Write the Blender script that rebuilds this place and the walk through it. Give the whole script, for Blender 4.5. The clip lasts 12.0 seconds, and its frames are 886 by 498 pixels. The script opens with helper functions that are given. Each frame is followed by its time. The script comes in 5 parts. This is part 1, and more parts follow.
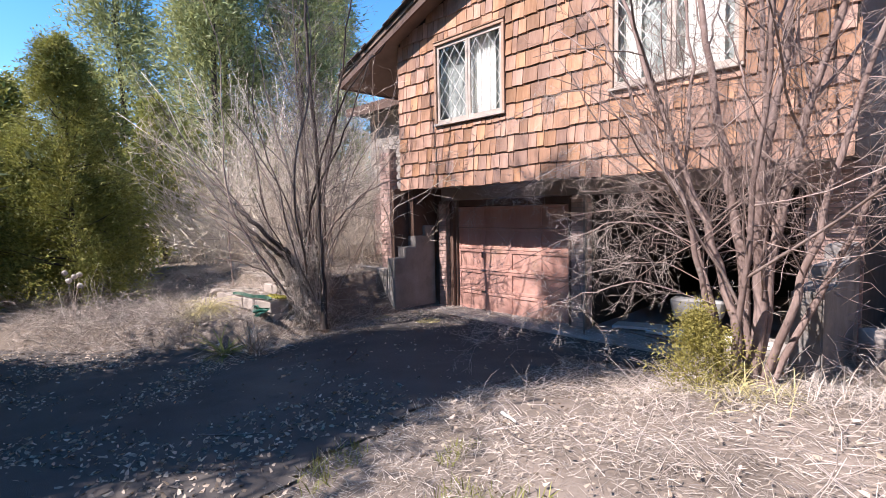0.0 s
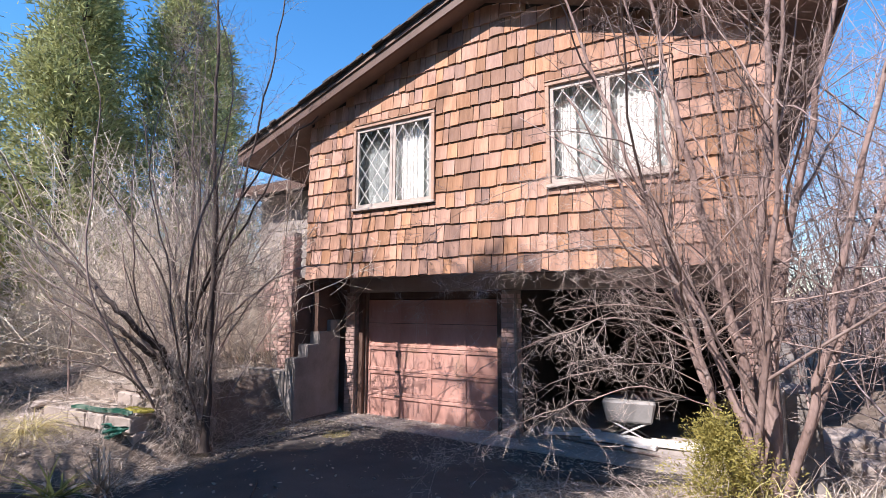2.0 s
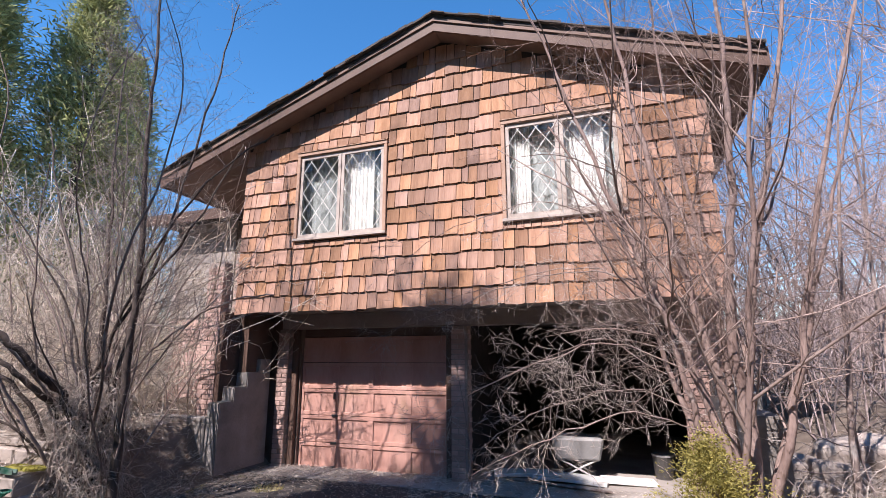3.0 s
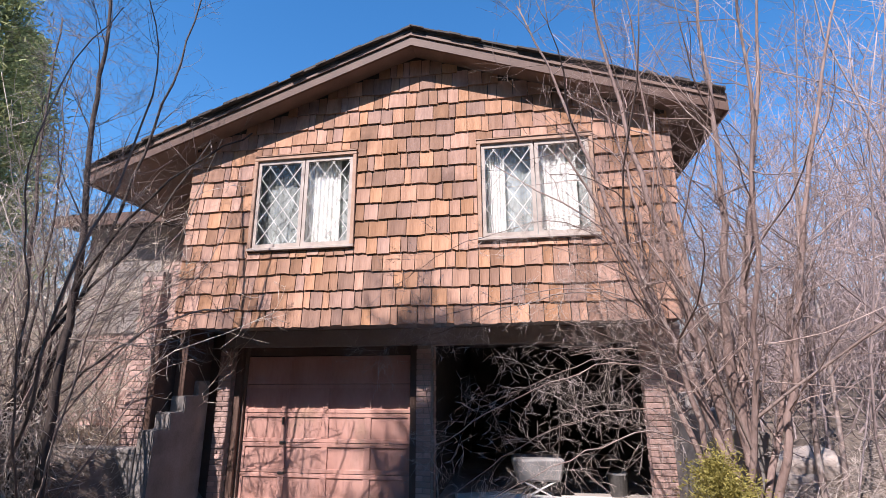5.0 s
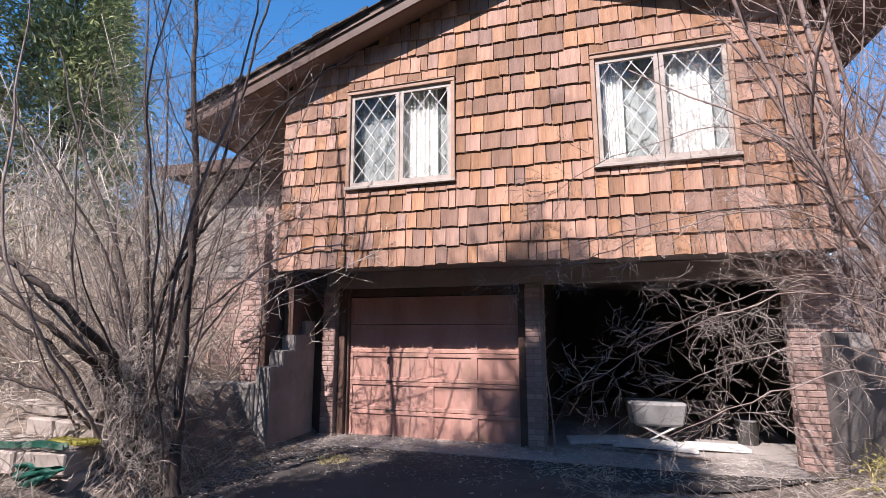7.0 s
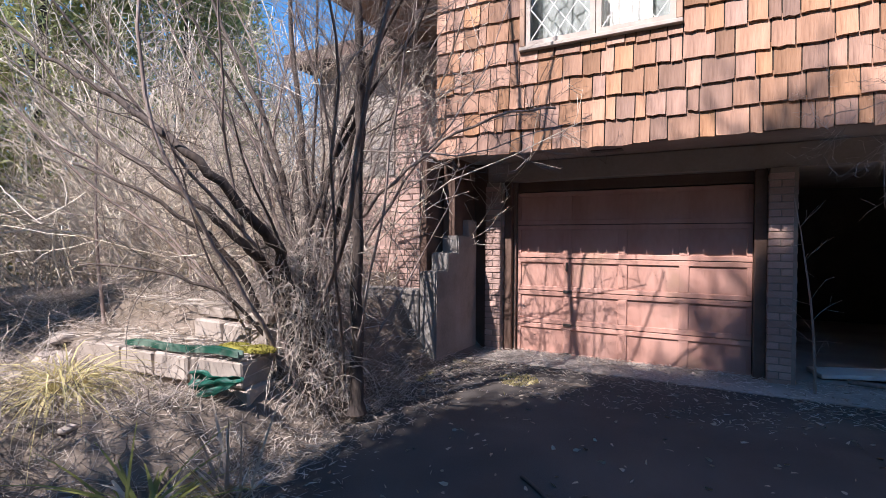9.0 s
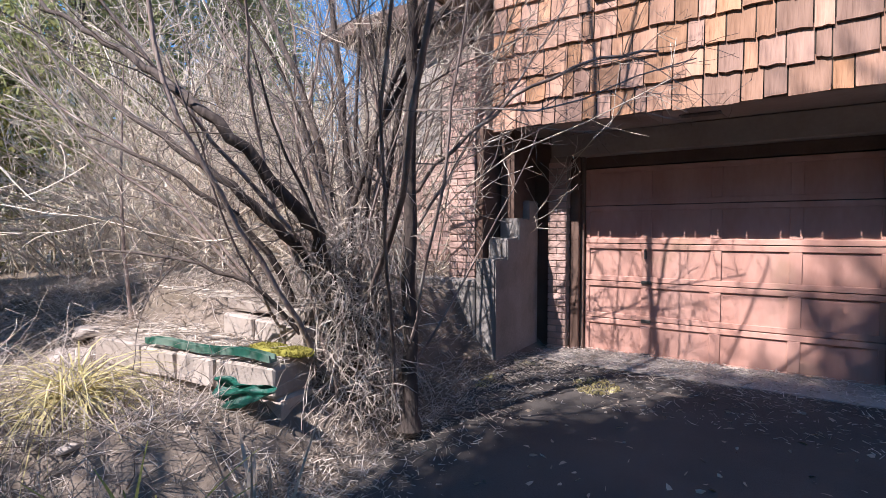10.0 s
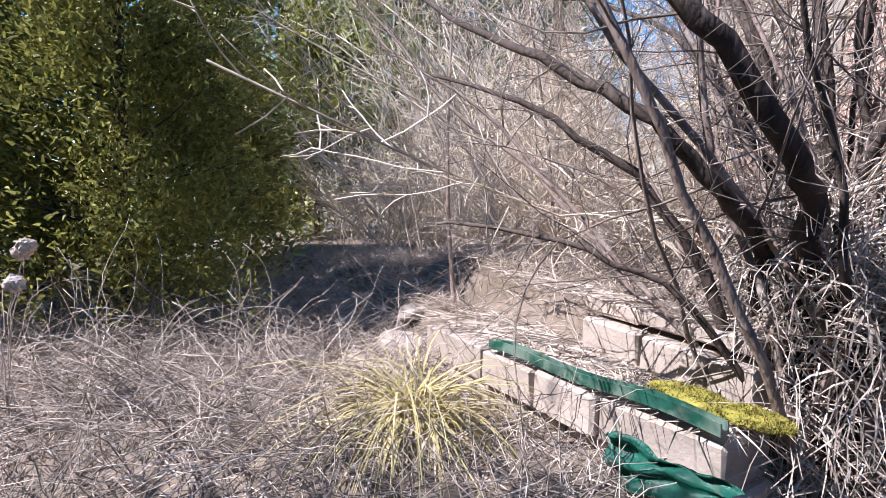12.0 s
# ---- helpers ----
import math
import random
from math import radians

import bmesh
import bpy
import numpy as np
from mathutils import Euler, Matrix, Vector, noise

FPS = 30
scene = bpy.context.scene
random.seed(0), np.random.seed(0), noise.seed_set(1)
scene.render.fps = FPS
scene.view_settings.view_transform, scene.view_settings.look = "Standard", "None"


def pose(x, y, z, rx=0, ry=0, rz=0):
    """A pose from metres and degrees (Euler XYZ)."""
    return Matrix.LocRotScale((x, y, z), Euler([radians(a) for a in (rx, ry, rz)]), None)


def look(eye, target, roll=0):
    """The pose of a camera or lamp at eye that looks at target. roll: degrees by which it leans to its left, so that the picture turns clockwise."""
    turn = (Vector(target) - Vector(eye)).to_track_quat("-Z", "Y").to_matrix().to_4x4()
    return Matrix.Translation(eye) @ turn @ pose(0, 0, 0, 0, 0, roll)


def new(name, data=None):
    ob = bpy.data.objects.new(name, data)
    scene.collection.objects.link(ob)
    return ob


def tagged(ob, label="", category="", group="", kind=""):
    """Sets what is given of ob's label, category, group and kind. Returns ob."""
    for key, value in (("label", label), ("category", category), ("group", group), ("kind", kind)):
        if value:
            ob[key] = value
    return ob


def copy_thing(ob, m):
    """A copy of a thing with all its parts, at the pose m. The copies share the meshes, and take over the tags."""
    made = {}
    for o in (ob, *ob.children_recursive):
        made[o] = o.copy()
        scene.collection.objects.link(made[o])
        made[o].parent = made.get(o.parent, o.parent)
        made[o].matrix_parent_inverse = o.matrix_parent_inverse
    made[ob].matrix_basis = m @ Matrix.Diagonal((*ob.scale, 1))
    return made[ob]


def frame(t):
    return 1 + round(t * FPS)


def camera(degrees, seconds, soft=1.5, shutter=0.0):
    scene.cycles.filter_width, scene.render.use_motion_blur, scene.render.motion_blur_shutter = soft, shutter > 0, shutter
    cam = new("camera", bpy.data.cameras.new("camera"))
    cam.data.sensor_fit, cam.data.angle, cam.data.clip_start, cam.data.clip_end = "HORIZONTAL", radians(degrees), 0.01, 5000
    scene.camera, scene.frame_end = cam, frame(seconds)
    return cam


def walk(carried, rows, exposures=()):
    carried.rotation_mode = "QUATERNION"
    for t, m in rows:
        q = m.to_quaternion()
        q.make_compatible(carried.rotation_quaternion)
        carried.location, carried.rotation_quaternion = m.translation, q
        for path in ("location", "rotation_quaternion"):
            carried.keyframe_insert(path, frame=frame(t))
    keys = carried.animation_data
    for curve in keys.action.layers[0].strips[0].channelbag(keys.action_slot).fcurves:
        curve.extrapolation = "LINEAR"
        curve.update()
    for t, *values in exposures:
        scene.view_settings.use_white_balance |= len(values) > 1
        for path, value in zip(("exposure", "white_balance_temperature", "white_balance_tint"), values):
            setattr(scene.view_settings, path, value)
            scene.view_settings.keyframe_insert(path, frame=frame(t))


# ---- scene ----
cam = camera(83.8, 12.0, soft=0.6)
PATH = [
    (0, (0.887, 0.753, 1.911), (-0.54, 2.147, 1.768), -1.1),
    (0.5, (0.639, 0.771, 1.91), (-0.598, 2.342, 1.948), -0.4),
    (1, (0.288, 0.832, 1.911), (-0.869, 2.459, 2.03), -0.3),
    (1.5, (-0.015, 0.812, 1.865), (-1.123, 2.467, 2.051), -0.1),
    (2, (-0.289, 0.792, 1.878), (-1.289, 2.508, 2.119), 0.2),
    (2.5, (-0.624, 0.778, 1.791), (-1.46, 2.566, 2.116), 0.1),
    (3, (-0.919, 0.741, 1.705), (-1.581, 2.579, 2.134), -0.1),
    (3.5, (-1.16, 0.68, 1.68), (-1.674, 2.551, 2.163), 0.0),
    (5.5, (-1.956, 0.673, 1.7), (-2.257, 2.583, 2.208), -0.3),
    (6, (-2.118, 0.636, 1.662), (-2.475, 2.55, 2.119), -0.3),
    (6.5, (-2.245, 0.776, 1.602), (-2.715, 2.681, 1.987), -0.2),
    (7, (-2.413, 1.006, 1.584), (-2.988, 2.896, 1.897), -0.1),
    (7.5, (-2.708, 1.203, 1.575), (-3.416, 3.064, 1.765), -0.1),
    (7.7, (-2.838, 1.261, 1.564), (-3.587, 3.108, 1.727), -0.1),
    (9.3, (-3.994, 2.01, 1.364), (-4.95, 3.766, 1.307), 0.4),
    (9.5, (-4.064, 2.097, 1.35), (-5.022, 3.852, 1.283), 0.3),
    (10, (-4.358, 2.388, 1.337), (-5.435, 4.072, 1.267), 0.1),
    (10.5, (-4.757, 2.566, 1.304), (-6.149, 3.999, 1.211), 0.2),
    (11, (-5.14, 2.612, 1.322), (-6.718, 3.834, 1.199), 0.2),
    (11.5, (-5.561, 2.658, 1.262), (-7.259, 3.703, 1.114), 1.3),
    (12, (-5.83, 2.711, 1.287), (-7.583, 3.659, 1.117), 1.6),
]
EXPOSURES = [(0, 1.22, 6400, 16), (2.5, 1.04, 6400, 18), (3.5, 0.9, 6400, 19), (7.5, 0.9, 6350, 17), (9.5, 1.18, 6300, 15), (12, 1.25, 6050, 16)]
walk(cam, [(t, look(eye, target, roll)) for t, eye, target, roll in PATH], EXPOSURES)

# ---- world, sun, exposure ----
SUN_WAY = Vector((0.35, 1.0, -1.21)).normalized()
world = bpy.data.worlds.new("sky")
world.use_nodes = True
scene.world = world
sky = world.node_tree.nodes.new("ShaderNodeTexSky")
sky.sky_type, sky.sun_disc = "NISHITA", False
sky.sun_elevation, sky.sun_rotation = math.asin(-SUN_WAY.z), radians(199)
sky.air_density, sky.dust_density, sky.ozone_density = 1.2, 0.0, 5.0
deep = world.node_tree.nodes.new("ShaderNodeHueSaturation")
deep.inputs["Hue"].default_value, deep.inputs["Saturation"].default_value = 0.497, 1.25
world.node_tree.links.new(sky.outputs[0], deep.inputs["Color"])
world.node_tree.links.new(deep.outputs[0], world.node_tree.nodes["Background"].inputs[0])
world.node_tree.nodes["Background"].inputs[1].default_value = 0.115
sun_data = bpy.data.lights.new("sun", "SUN")
sun_data.energy, sun_data.angle, sun_data.color = 5.0, radians(0.5), (1.0, 0.94, 0.895)
sun = new("sun", sun_data)
sun.matrix_world = look(-SUN_WAY * 60, (0, 0, 0))


# ---- materials ----
def mat(name, a, b, scale=8.0, rough=0.8, bump=0.3, fine=60.0, stain=None, vary=0.0, stretch=(1, 1, 1), metal=0.0, spec=0.3, sheer=0.0, island=False, tint=0.0):
    """Two-tone procedural surface: coarse patches, fine grain, stains, a random step per piece."""
    m = bpy.data.materials.new(name)
    m.use_nodes = True
    nt = m.node_tree
    n, l = nt.nodes, nt.links
    bsdf = n["Principled BSDF"]
    tc = n.new("ShaderNodeTexCoord")
    mp = n.new("ShaderNodeMapping")
    mp.inputs["Scale"].default_value = stretch
    l.new(tc.outputs["Object"], mp.inputs[0])
    coarse = n.new("ShaderNodeTexNoise")
    coarse.inputs["Scale"].default_value, coarse.inputs["Detail"].default_value = scale, 4
    l.new(mp.outputs[0], coarse.inputs["Vector"])
    grain = n.new("ShaderNodeTexNoise")
    grain.inputs["Scale"].default_value, grain.inputs["Detail"].default_value = fine, 3
    l.new(mp.outputs[0], grain.inputs["Vector"])
    mix = n.new("ShaderNodeMix")
    mix.data_type = "RGBA"
    mix.inputs["A"].default_value, mix.inputs["B"].default_value = (*a, 1), (*b, 1)
    add = n.new("ShaderNodeMath")
    add.operation, add.use_clamp = "MULTIPLY_ADD", True
    add.inputs[1].default_value = 1.8
    off = n.new("ShaderNodeMath")
    off.operation = "MULTIPLY_ADD"
    off.inputs[1].default_value, off.inputs[2].default_value = 0.7, -0.75
    l.new(grain.outputs[0], off.inputs[0])
    l.new(coarse.outputs[0], add.inputs[0])
    l.new(off.outputs[0], add.inputs[2])
    l.new(add.outputs[0], mix.inputs["Factor"])
    colour = mix.outputs["Result"]
    if stain:
        patch = n.new("ShaderNodeTexNoise")
        patch.inputs["Scale"].default_value, patch.inputs["Detail"].default_value = stain[1], 5
        l.new(tc.outputs["Object"], patch.inputs["Vector"])
        step = n.new("ShaderNodeMapRange")
        step.inputs[1].default_value, step.inputs[2].default_value = stain[2], stain[2] + 0.14
        l.new(patch.outputs[0], step.inputs[0])
        mx = n.new("ShaderNodeMix")
        mx.data_type = "RGBA"
        mx.inputs["B"].default_value = (*stain[0], 1)
        l.new(step.outputs[0], mx.inputs["Factor"])
        l.new(colour, mx.inputs["A"])
        colour = mx.outputs["Result"]
    if vary:
        info = n.new("ShaderNodeNewGeometry" if island else "ShaderNodeObjectInfo")
        rng = n.new("ShaderNodeMapRange")
        rng.inputs[3].default_value, rng.inputs[4].default_value = 1 - vary, 1 + vary * 0.6
        l.new(info.outputs["Random Per Island" if island else "Random"], rng.inputs[0])
        hsv = n.new("ShaderNodeHueSaturation")
        l.new(rng.outputs[0], hsv.inputs["Value"])
        if tint:
            mixed = n.new("ShaderNodeTexWhiteNoise")
            mixed.noise_dimensions = "1D"
            l.new(info.outputs["Random Per Island" if island else "Random"], mixed.inputs["W"])
            for socket, lo, hi in (("Hue", 0.5 - tint * 0.4, 0.5 + tint), ("Saturation", 0.82, 1.12)):
                turn = n.new("ShaderNodeMapRange")
                turn.inputs[3].default_value, turn.inputs[4].default_value = lo, hi
                l.new(mixed.outputs["Value"], turn.inputs[0])
                l.new(turn.outputs[0], hsv.inputs[socket])
        l.new(colour, hsv.inputs["Color"])
        colour = hsv.outputs[0]
    l.new(colour, bsdf.inputs["Base Color"])
    bsdf.inputs["Roughness"].default_value, bsdf.inputs["Metallic"].default_value = rough, metal
    bsdf.inputs["Specular IOR Level"].default_value = spec
    if bump:
        bp = n.new("ShaderNodeBump")
        bp.inputs["Strength"].default_value, bp.inputs["Distance"].default_value = bump, 0.01
        l.new(grain.outputs[0], bp.inputs["Height"])
        l.new(bp.outputs[0], bsdf.inputs["Normal"])
    if sheer:
        tr = n.new("ShaderNodeBsdfTranslucent")
        l.new(colour, tr.inputs[0])
        sh = n.new("ShaderNodeMixShader")
        sh.inputs[0].default_value = sheer
        l.new(bsdf.outputs[0], sh.inputs[1])
        l.new(tr.outputs[0], sh.inputs[2])
        l.new(sh.outputs[0], n["Material Output"].inputs[0])
    return m


SHAKE = mat("cedar_shake", (0.29, 0.150, 0.094), (0.48, 0.268, 0.178), 3, 0.75, 0.7, 14, ((0.21, 0.105, 0.062), 1.3, 0.55), 0.42, (6, 6, 0.6), tint=0.007)
SHAKE_REST = mat("cedar_shake_rest", (0.29, 0.150, 0.094), (0.48, 0.268, 0.178), 3, 0.75, 0.7, 14, ((0.21, 0.105, 0.062), 1.3, 0.55), 0.42, (6, 6, 0.6), island=True, tint=0.007)
UNDERLAY = mat("felt", (0.03, 0.022, 0.018), (0.05, 0.04, 0.03))
BRICK = mat("brick", (0.40, 0.255, 0.21), (0.54, 0.385, 0.335), 9, 0.85, 0.5, 70, ((0.60, 0.45, 0.38), 6, 0.6), 0.25)
MORTAR = mat("mortar", (0.24, 0.19, 0.165), (0.34, 0.28, 0.24), 12, 0.95)
DOORWOOD = mat("stained_door_wood", (0.44, 0.225, 0.175), (0.58, 0.34, 0.275), 2.5, 0.6, 0.3, 22, ((0.50, 0.30, 0.22), 2.2, 0.58), 0.1, (1, 1, 0.35))
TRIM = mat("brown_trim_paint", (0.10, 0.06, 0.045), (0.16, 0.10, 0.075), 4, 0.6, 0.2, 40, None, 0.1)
SOFFIT = mat("soffit_paint", (0.17, 0.115, 0.09), (0.24, 0.165, 0.13), 3, 0.7, 0.15, 30, ((0.16, 0.10, 0.07), 1.2, 0.6))
FRAMEWOOD = mat("window_frame_wood", (0.33, 0.20, 0.135), (0.46, 0.30, 0.21), 6, 0.6, 0.2, 40)
SASHMAT = mat("pale_sash_paint", (0.34, 0.28, 0.235), (0.50, 0.43, 0.37), 8, 0.5, 0.1, 40)
LEAD = mat("pale_lead_strip", (0.50, 0.48, 0.45), (0.66, 0.64, 0.61), 10, 0.4, 0.1, 40)
ROOFING = mat("roof_shingle", (0.05, 0.043, 0.04), (0.10, 0.085, 0.075), 6, 0.9, 0.6, 40, None, 0.3)
# near-black wall colour that stands in for the unlit interior
SHADEWALL = mat("shade_dark_wall", (0.05, 0.04, 0.036), (0.085, 0.07, 0.06), 3, 0.9, 0.3, 30)
CONCRETE = mat("weathered_concrete", (0.20, 0.18, 0.165), (0.33, 0.30, 0.275), 3, 0.9, 0.4, 45, ((0.16, 0.14, 0.12), 1.7, 0.56))
APRON = mat("pale_worn_concrete", (0.26, 0.23, 0.205), (0.40, 0.355, 0.32), 2, 0.9, 0.4, 45, ((0.24, 0.20, 0.17), 1.3, 0.56))
SLAB = mat("pale_stone_slab", (0.32, 0.265, 0.23), (0.47, 0.405, 0.355), 4, 0.9, 0.4, 50, ((0.25, 0.20, 0.17), 2.5, 0.58), 0.15)
ASPHALT = mat("old_asphalt", (0.058, 0.050, 0.046), (0.102, 0.088, 0.078), 1.3, 0.9, 0.6, 140, ((0.13, 0.105, 0.085), 0.55, 0.57))
EARTH = mat("dry_earth_and_thatch", (0.09, 0.07, 0.054), (0.25, 0.20, 0.162), 2.2, 0.95, 0.8, 28, ((0.11, 0.085, 0.055), 0.45, 0.60))
STRAW = mat("dry_straw", (0.43, 0.36, 0.30), (0.68, 0.605, 0.53), 3, 0.8, 0.0, 40, None, 0.5, sheer=0.2, island=True)
VINE = mat("dead_vine", (0.26, 0.21, 0.18), (0.66, 0.575, 0.50), 5, 0.85, 0.0, 40, None, 0.5, island=True)
GREENGRASS = mat("green_grass", (0.16, 0.18, 0.05), (0.34, 0.33, 0.10), 3, 0.7, 0.0, 40, None, 0.3, sheer=0.3, island=True)
YELLOWGRASS = mat("yellow_sedge", (0.42, 0.365, 0.15), (0.66, 0.56, 0.30), 5, 0.7, 0.0, 40, None, 0.3, sheer=0.25, island=True)
DEADLEAF = mat("fallen_leaf", (0.34, 0.26, 0.19), (0.55, 0.46, 0.37), 6, 0.8, 0.0, 40, None, 0.45, sheer=0.1, island=True)
BARK = mat("grey_brown_bark", (0.15, 0.105, 0.09), (0.36, 0.285, 0.25), 9, 0.9, 0.9, 45, ((0.48, 0.42, 0.38), 5, 0.58), 0.12, (1, 1, 0.3))
DARKBARK = mat("dark_bark", (0.05, 0.038, 0.033), (0.11, 0.085, 0.073), 9, 0.9, 0.9, 45, ((0.20, 0.17, 0.15), 6, 0.64), 0.1, (1, 1, 0.3))
REDBARK = mat("red_brown_bark", (0.15, 0.098, 0.082), (0.36, 0.265, 0.23), 9, 0.9, 0.9, 45, ((0.50, 0.43, 0.39), 5, 0.61), 0.25, (1, 1, 0.3))
TWIG = mat("twig", (0.40, 0.32, 0.275), (0.60, 0.52, 0.465), 6, 0.85, 0.2, 60, None, 0.3, island=True)
REDTWIG = mat("brown_twig", (0.17, 0.115, 0.095), (0.40, 0.31, 0.27), 6, 0.85, 0.2, 60, None, 0.35, island=True)
GREYTWIG = mat("dark_twig", (0.13, 0.10, 0.088), (0.38, 0.32, 0.28), 6, 0.85, 0.2, 60, None, 0.3, island=True)
BRUSH = mat("far_brush_twig", (0.56, 0.47, 0.385), (0.80, 0.70, 0.58), 2, 0.9, 0.0, 40, None, 0.35, island=True)
SLOPEBRUSH = mat("slope_brush_twig", (0.27, 0.205, 0.195), (0.50, 0.41, 0.395), 2, 0.9, 0.0, 40, None, 0.4, island=True)
# dark and opaque, so the unseen woods return little light to the house
WOODLEAF = mat("unseen_wood_needle", (0.035, 0.045, 0.02), (0.08, 0.095, 0.04), 1.1, 0.7, 0.0, 12, None, 0.5, island=True)
NEEDLE = mat("conifer_needle", (0.23, 0.26, 0.10), (0.52, 0.52, 0.24), 1.1, 0.6, 0.0, 12, None, 0.5, sheer=0.35, island=True)
CEDARLEAF = mat("hedge_leaf", (0.11, 0.135, 0.03), (0.50, 0.47, 0.13), 0.9, 0.5, 0.0, 12, None, 0.5, sheer=0.3, island=True)
GOLDLEAF = mat("golden_juniper_leaf", (0.22, 0.20, 0.05), (0.42, 0.36, 0.11), 5, 0.6, 0.0, 30, None, 0.35, sheer=0.3, island=True)
GREENPLASTIC = mat("green_plastic", (0.006, 0.045, 0.030), (0.02, 0.10, 0.072), 6, 0.45, 0.1, 40, ((0.12, 0.18, 0.145), 7, 0.43), spec=0.3)
TARPMAT = mat("teal_tarp", (0.010, 0.10, 0.072), (0.024, 0.19, 0.135), 7, 0.5, 0.3, 40, ((0.20, 0.18, 0.15), 6, 0.56), spec=0.5)
MOSSBLADE = mat("moss_blade", (0.17, 0.155, 0.028), (0.36, 0.31, 0.07), 14, 0.8, 0.0, 40, None, 0.35, island=True)
MOSS = mat("moss", (0.17, 0.165, 0.03), (0.33, 0.29, 0.06), 14, 0.95, 1.0, 90)
WHITEFOAM = mat("white_sheet", (0.62, 0.60, 0.57), (0.76, 0.74, 0.70), 3, 0.7, 0.1, 30, ((0.45, 0.41, 0.36), 3, 0.6))
GREYPLASTIC = mat("grey_plastic", (0.22, 0.21, 0.20), (0.32, 0.31, 0.30), 4, 0.6, 0.1, 40)
SIDING = mat("pale_siding", (0.25, 0.22, 0.20), (0.36, 0.32, 0.29), 3, 0.7, 0.1, 30, None, 0.1)
METAL = mat("dull_metal", (0.10, 0.095, 0.09), (0.18, 0.17, 0.16), 10, 0.5, 0.1, 50, metal=0.8)
HEADER = mat("faded_header_paint", (0.27, 0.225, 0.20), (0.37, 0.315, 0.285), 3, 0.7, 0.15, 30, ((0.17, 0.13, 0.11), 1.2, 0.6))
# grey-green tone painted in for the reflections in the panes
REFLECTION = mat("grey_pane_reflection", (0.20, 0.22, 0.215), (0.36, 0.38, 0.37), 5, 0.9, 0.0, 30)
# white also stands in for the bright reflections, besides real curtains
CURTAIN = mat("white_curtain", (0.72, 0.71, 0.68), (0.82, 0.81, 0.78), 4, 0.9, 0.0, 30, sheer=0.3)
ROOM = mat("room_paint", (0.34, 0.33, 0.31), (0.44, 0.43, 0.41), 2, 0.9, 0.0, 30)

GLASS = bpy.data.materials.new("window_glass")
GLASS.use_nodes = True
_g = GLASS.node_tree.nodes["Principled BSDF"]
_g.inputs["Base Color"].default_value = (0.93, 0.96, 0.95, 1)
_g.inputs["Roughness"].default_value = 0.03
_g.inputs["Transmission Weight"].default_value = 1.0
_g.inputs["IOR"].default_value = 1.5


# ---- mesh helpers ----
def mesh_ob(name, data, material, parent=None, label=""):
    ob = new(name, data)
    if material and not data.materials:
        data.materials.append(material)
    if parent:
        ob.parent = parent
    if label:
        tagged(ob, label)
    return ob


def part(name, bm, material, parent=None, label="", smooth=False):
    data = bpy.data.meshes.new(name)
    bm.to_mesh(data)
    bm.free()
    if smooth:
        for p in data.polygons:
            p.use_smooth = True
    return mesh_ob(name, data, material, parent, label)


def raw(name, verts, faces, material, parent=None, label="", smooth=False):
    data = bpy.data.meshes.new(name)
    data.from_pydata(verts, [], faces)
    if smooth:
        data.polygons.foreach_set("use_smooth", [True] * len(data.polygons))
    data.update()
    return mesh_ob(name, data, material, parent, label)


def box(x0, x1, y0, y1, z0, z1, bevel=0.0, bm=None):
    own = bm or bmesh.new()
    made = bmesh.ops.create_cube(own, size=1.0)["verts"]
    for v in made:
        v.co = Vector((x0 + (v.co.x + 0.5) * (x1 - x0), y0 + (v.co.y + 0.5) * (y1 - y0), z0 + (v.co.z + 0.5) * (z1 - z0)))
    if bevel:
        edges = {e for v in made for e in v.link_edges}
        bmesh.ops.bevel(own, geom=list(edges), offset=bevel, segments=1, affect="EDGES")
    return own


def prism(outline, y0, y1):
    """A solid from an outline of (x, z), between two depths."""
    bm = bmesh.new()
    front = [bm.verts.new((x, y0, z)) for x, z in outline]
    back = [bm.verts.new((x, y1, z)) for x, z in outline]
    bm.faces.new(front)
    bm.faces.new(back[::-1])
    for i in range(len(outline)):
        j = (i + 1) % len(outline)
        bm.faces.new((front[j], front[i], back[i], back[j]))
    bmesh.ops.recalc_face_normals(bm, faces=bm.faces)
    return bm


def smooth(a, b, v):
    u = min(1.0, max(0.0, (v - a) / (b - a)))
    return u * u * (3 - 2 * u)


# ---- ground ----
def bank_edge(y):
    return -6.75 if y > 3.9 else -6.75 - 1.05 * (3.9 - y)


def ground(x, y):
    slope = min(0.75, max(-0.1, 0.28 + 0.085 * (x + 1.96)))
    z = slope * (1 - smooth(3.0, 7.0, y)) if y > 3 else slope
    d = bank_edge(y) - x
    z += (0.34 + 0.17 * smooth(4.2, 4.5, y)) * smooth(-0.42, 0.22, d) + 0.15 * smooth(1.0, 4.0, d) * smooth(2.5, 5, y)
    z += 0.30 * smooth(0.08, 0.3, y - 4.62) * smooth(-6.78, -6.95, x) * smooth(-11, -9.3, x)
    z += 0.35 * smooth(-1.5, 0.0, x) * smooth(2.5, 5.0, y) * (1 - smooth(6.2, 7.4, y) * (1 - smooth(0.2, 0.5, x)))
    z += 0.75 * smooth(0.15, 3.0, x) * smooth(4.5, 8.0, y)
    z += 5.0 * smooth(2, 16, x) * smooth(3, 13, y)
    if not -6.6 < x < 0.25 or y < 6.8:
        z += 0.05 * noise.noise((x * 0.9, y * 0.9, 3.1)) + 0.02 * noise.noise((x * 3.3, y * 3.3, 7.7))
    return z


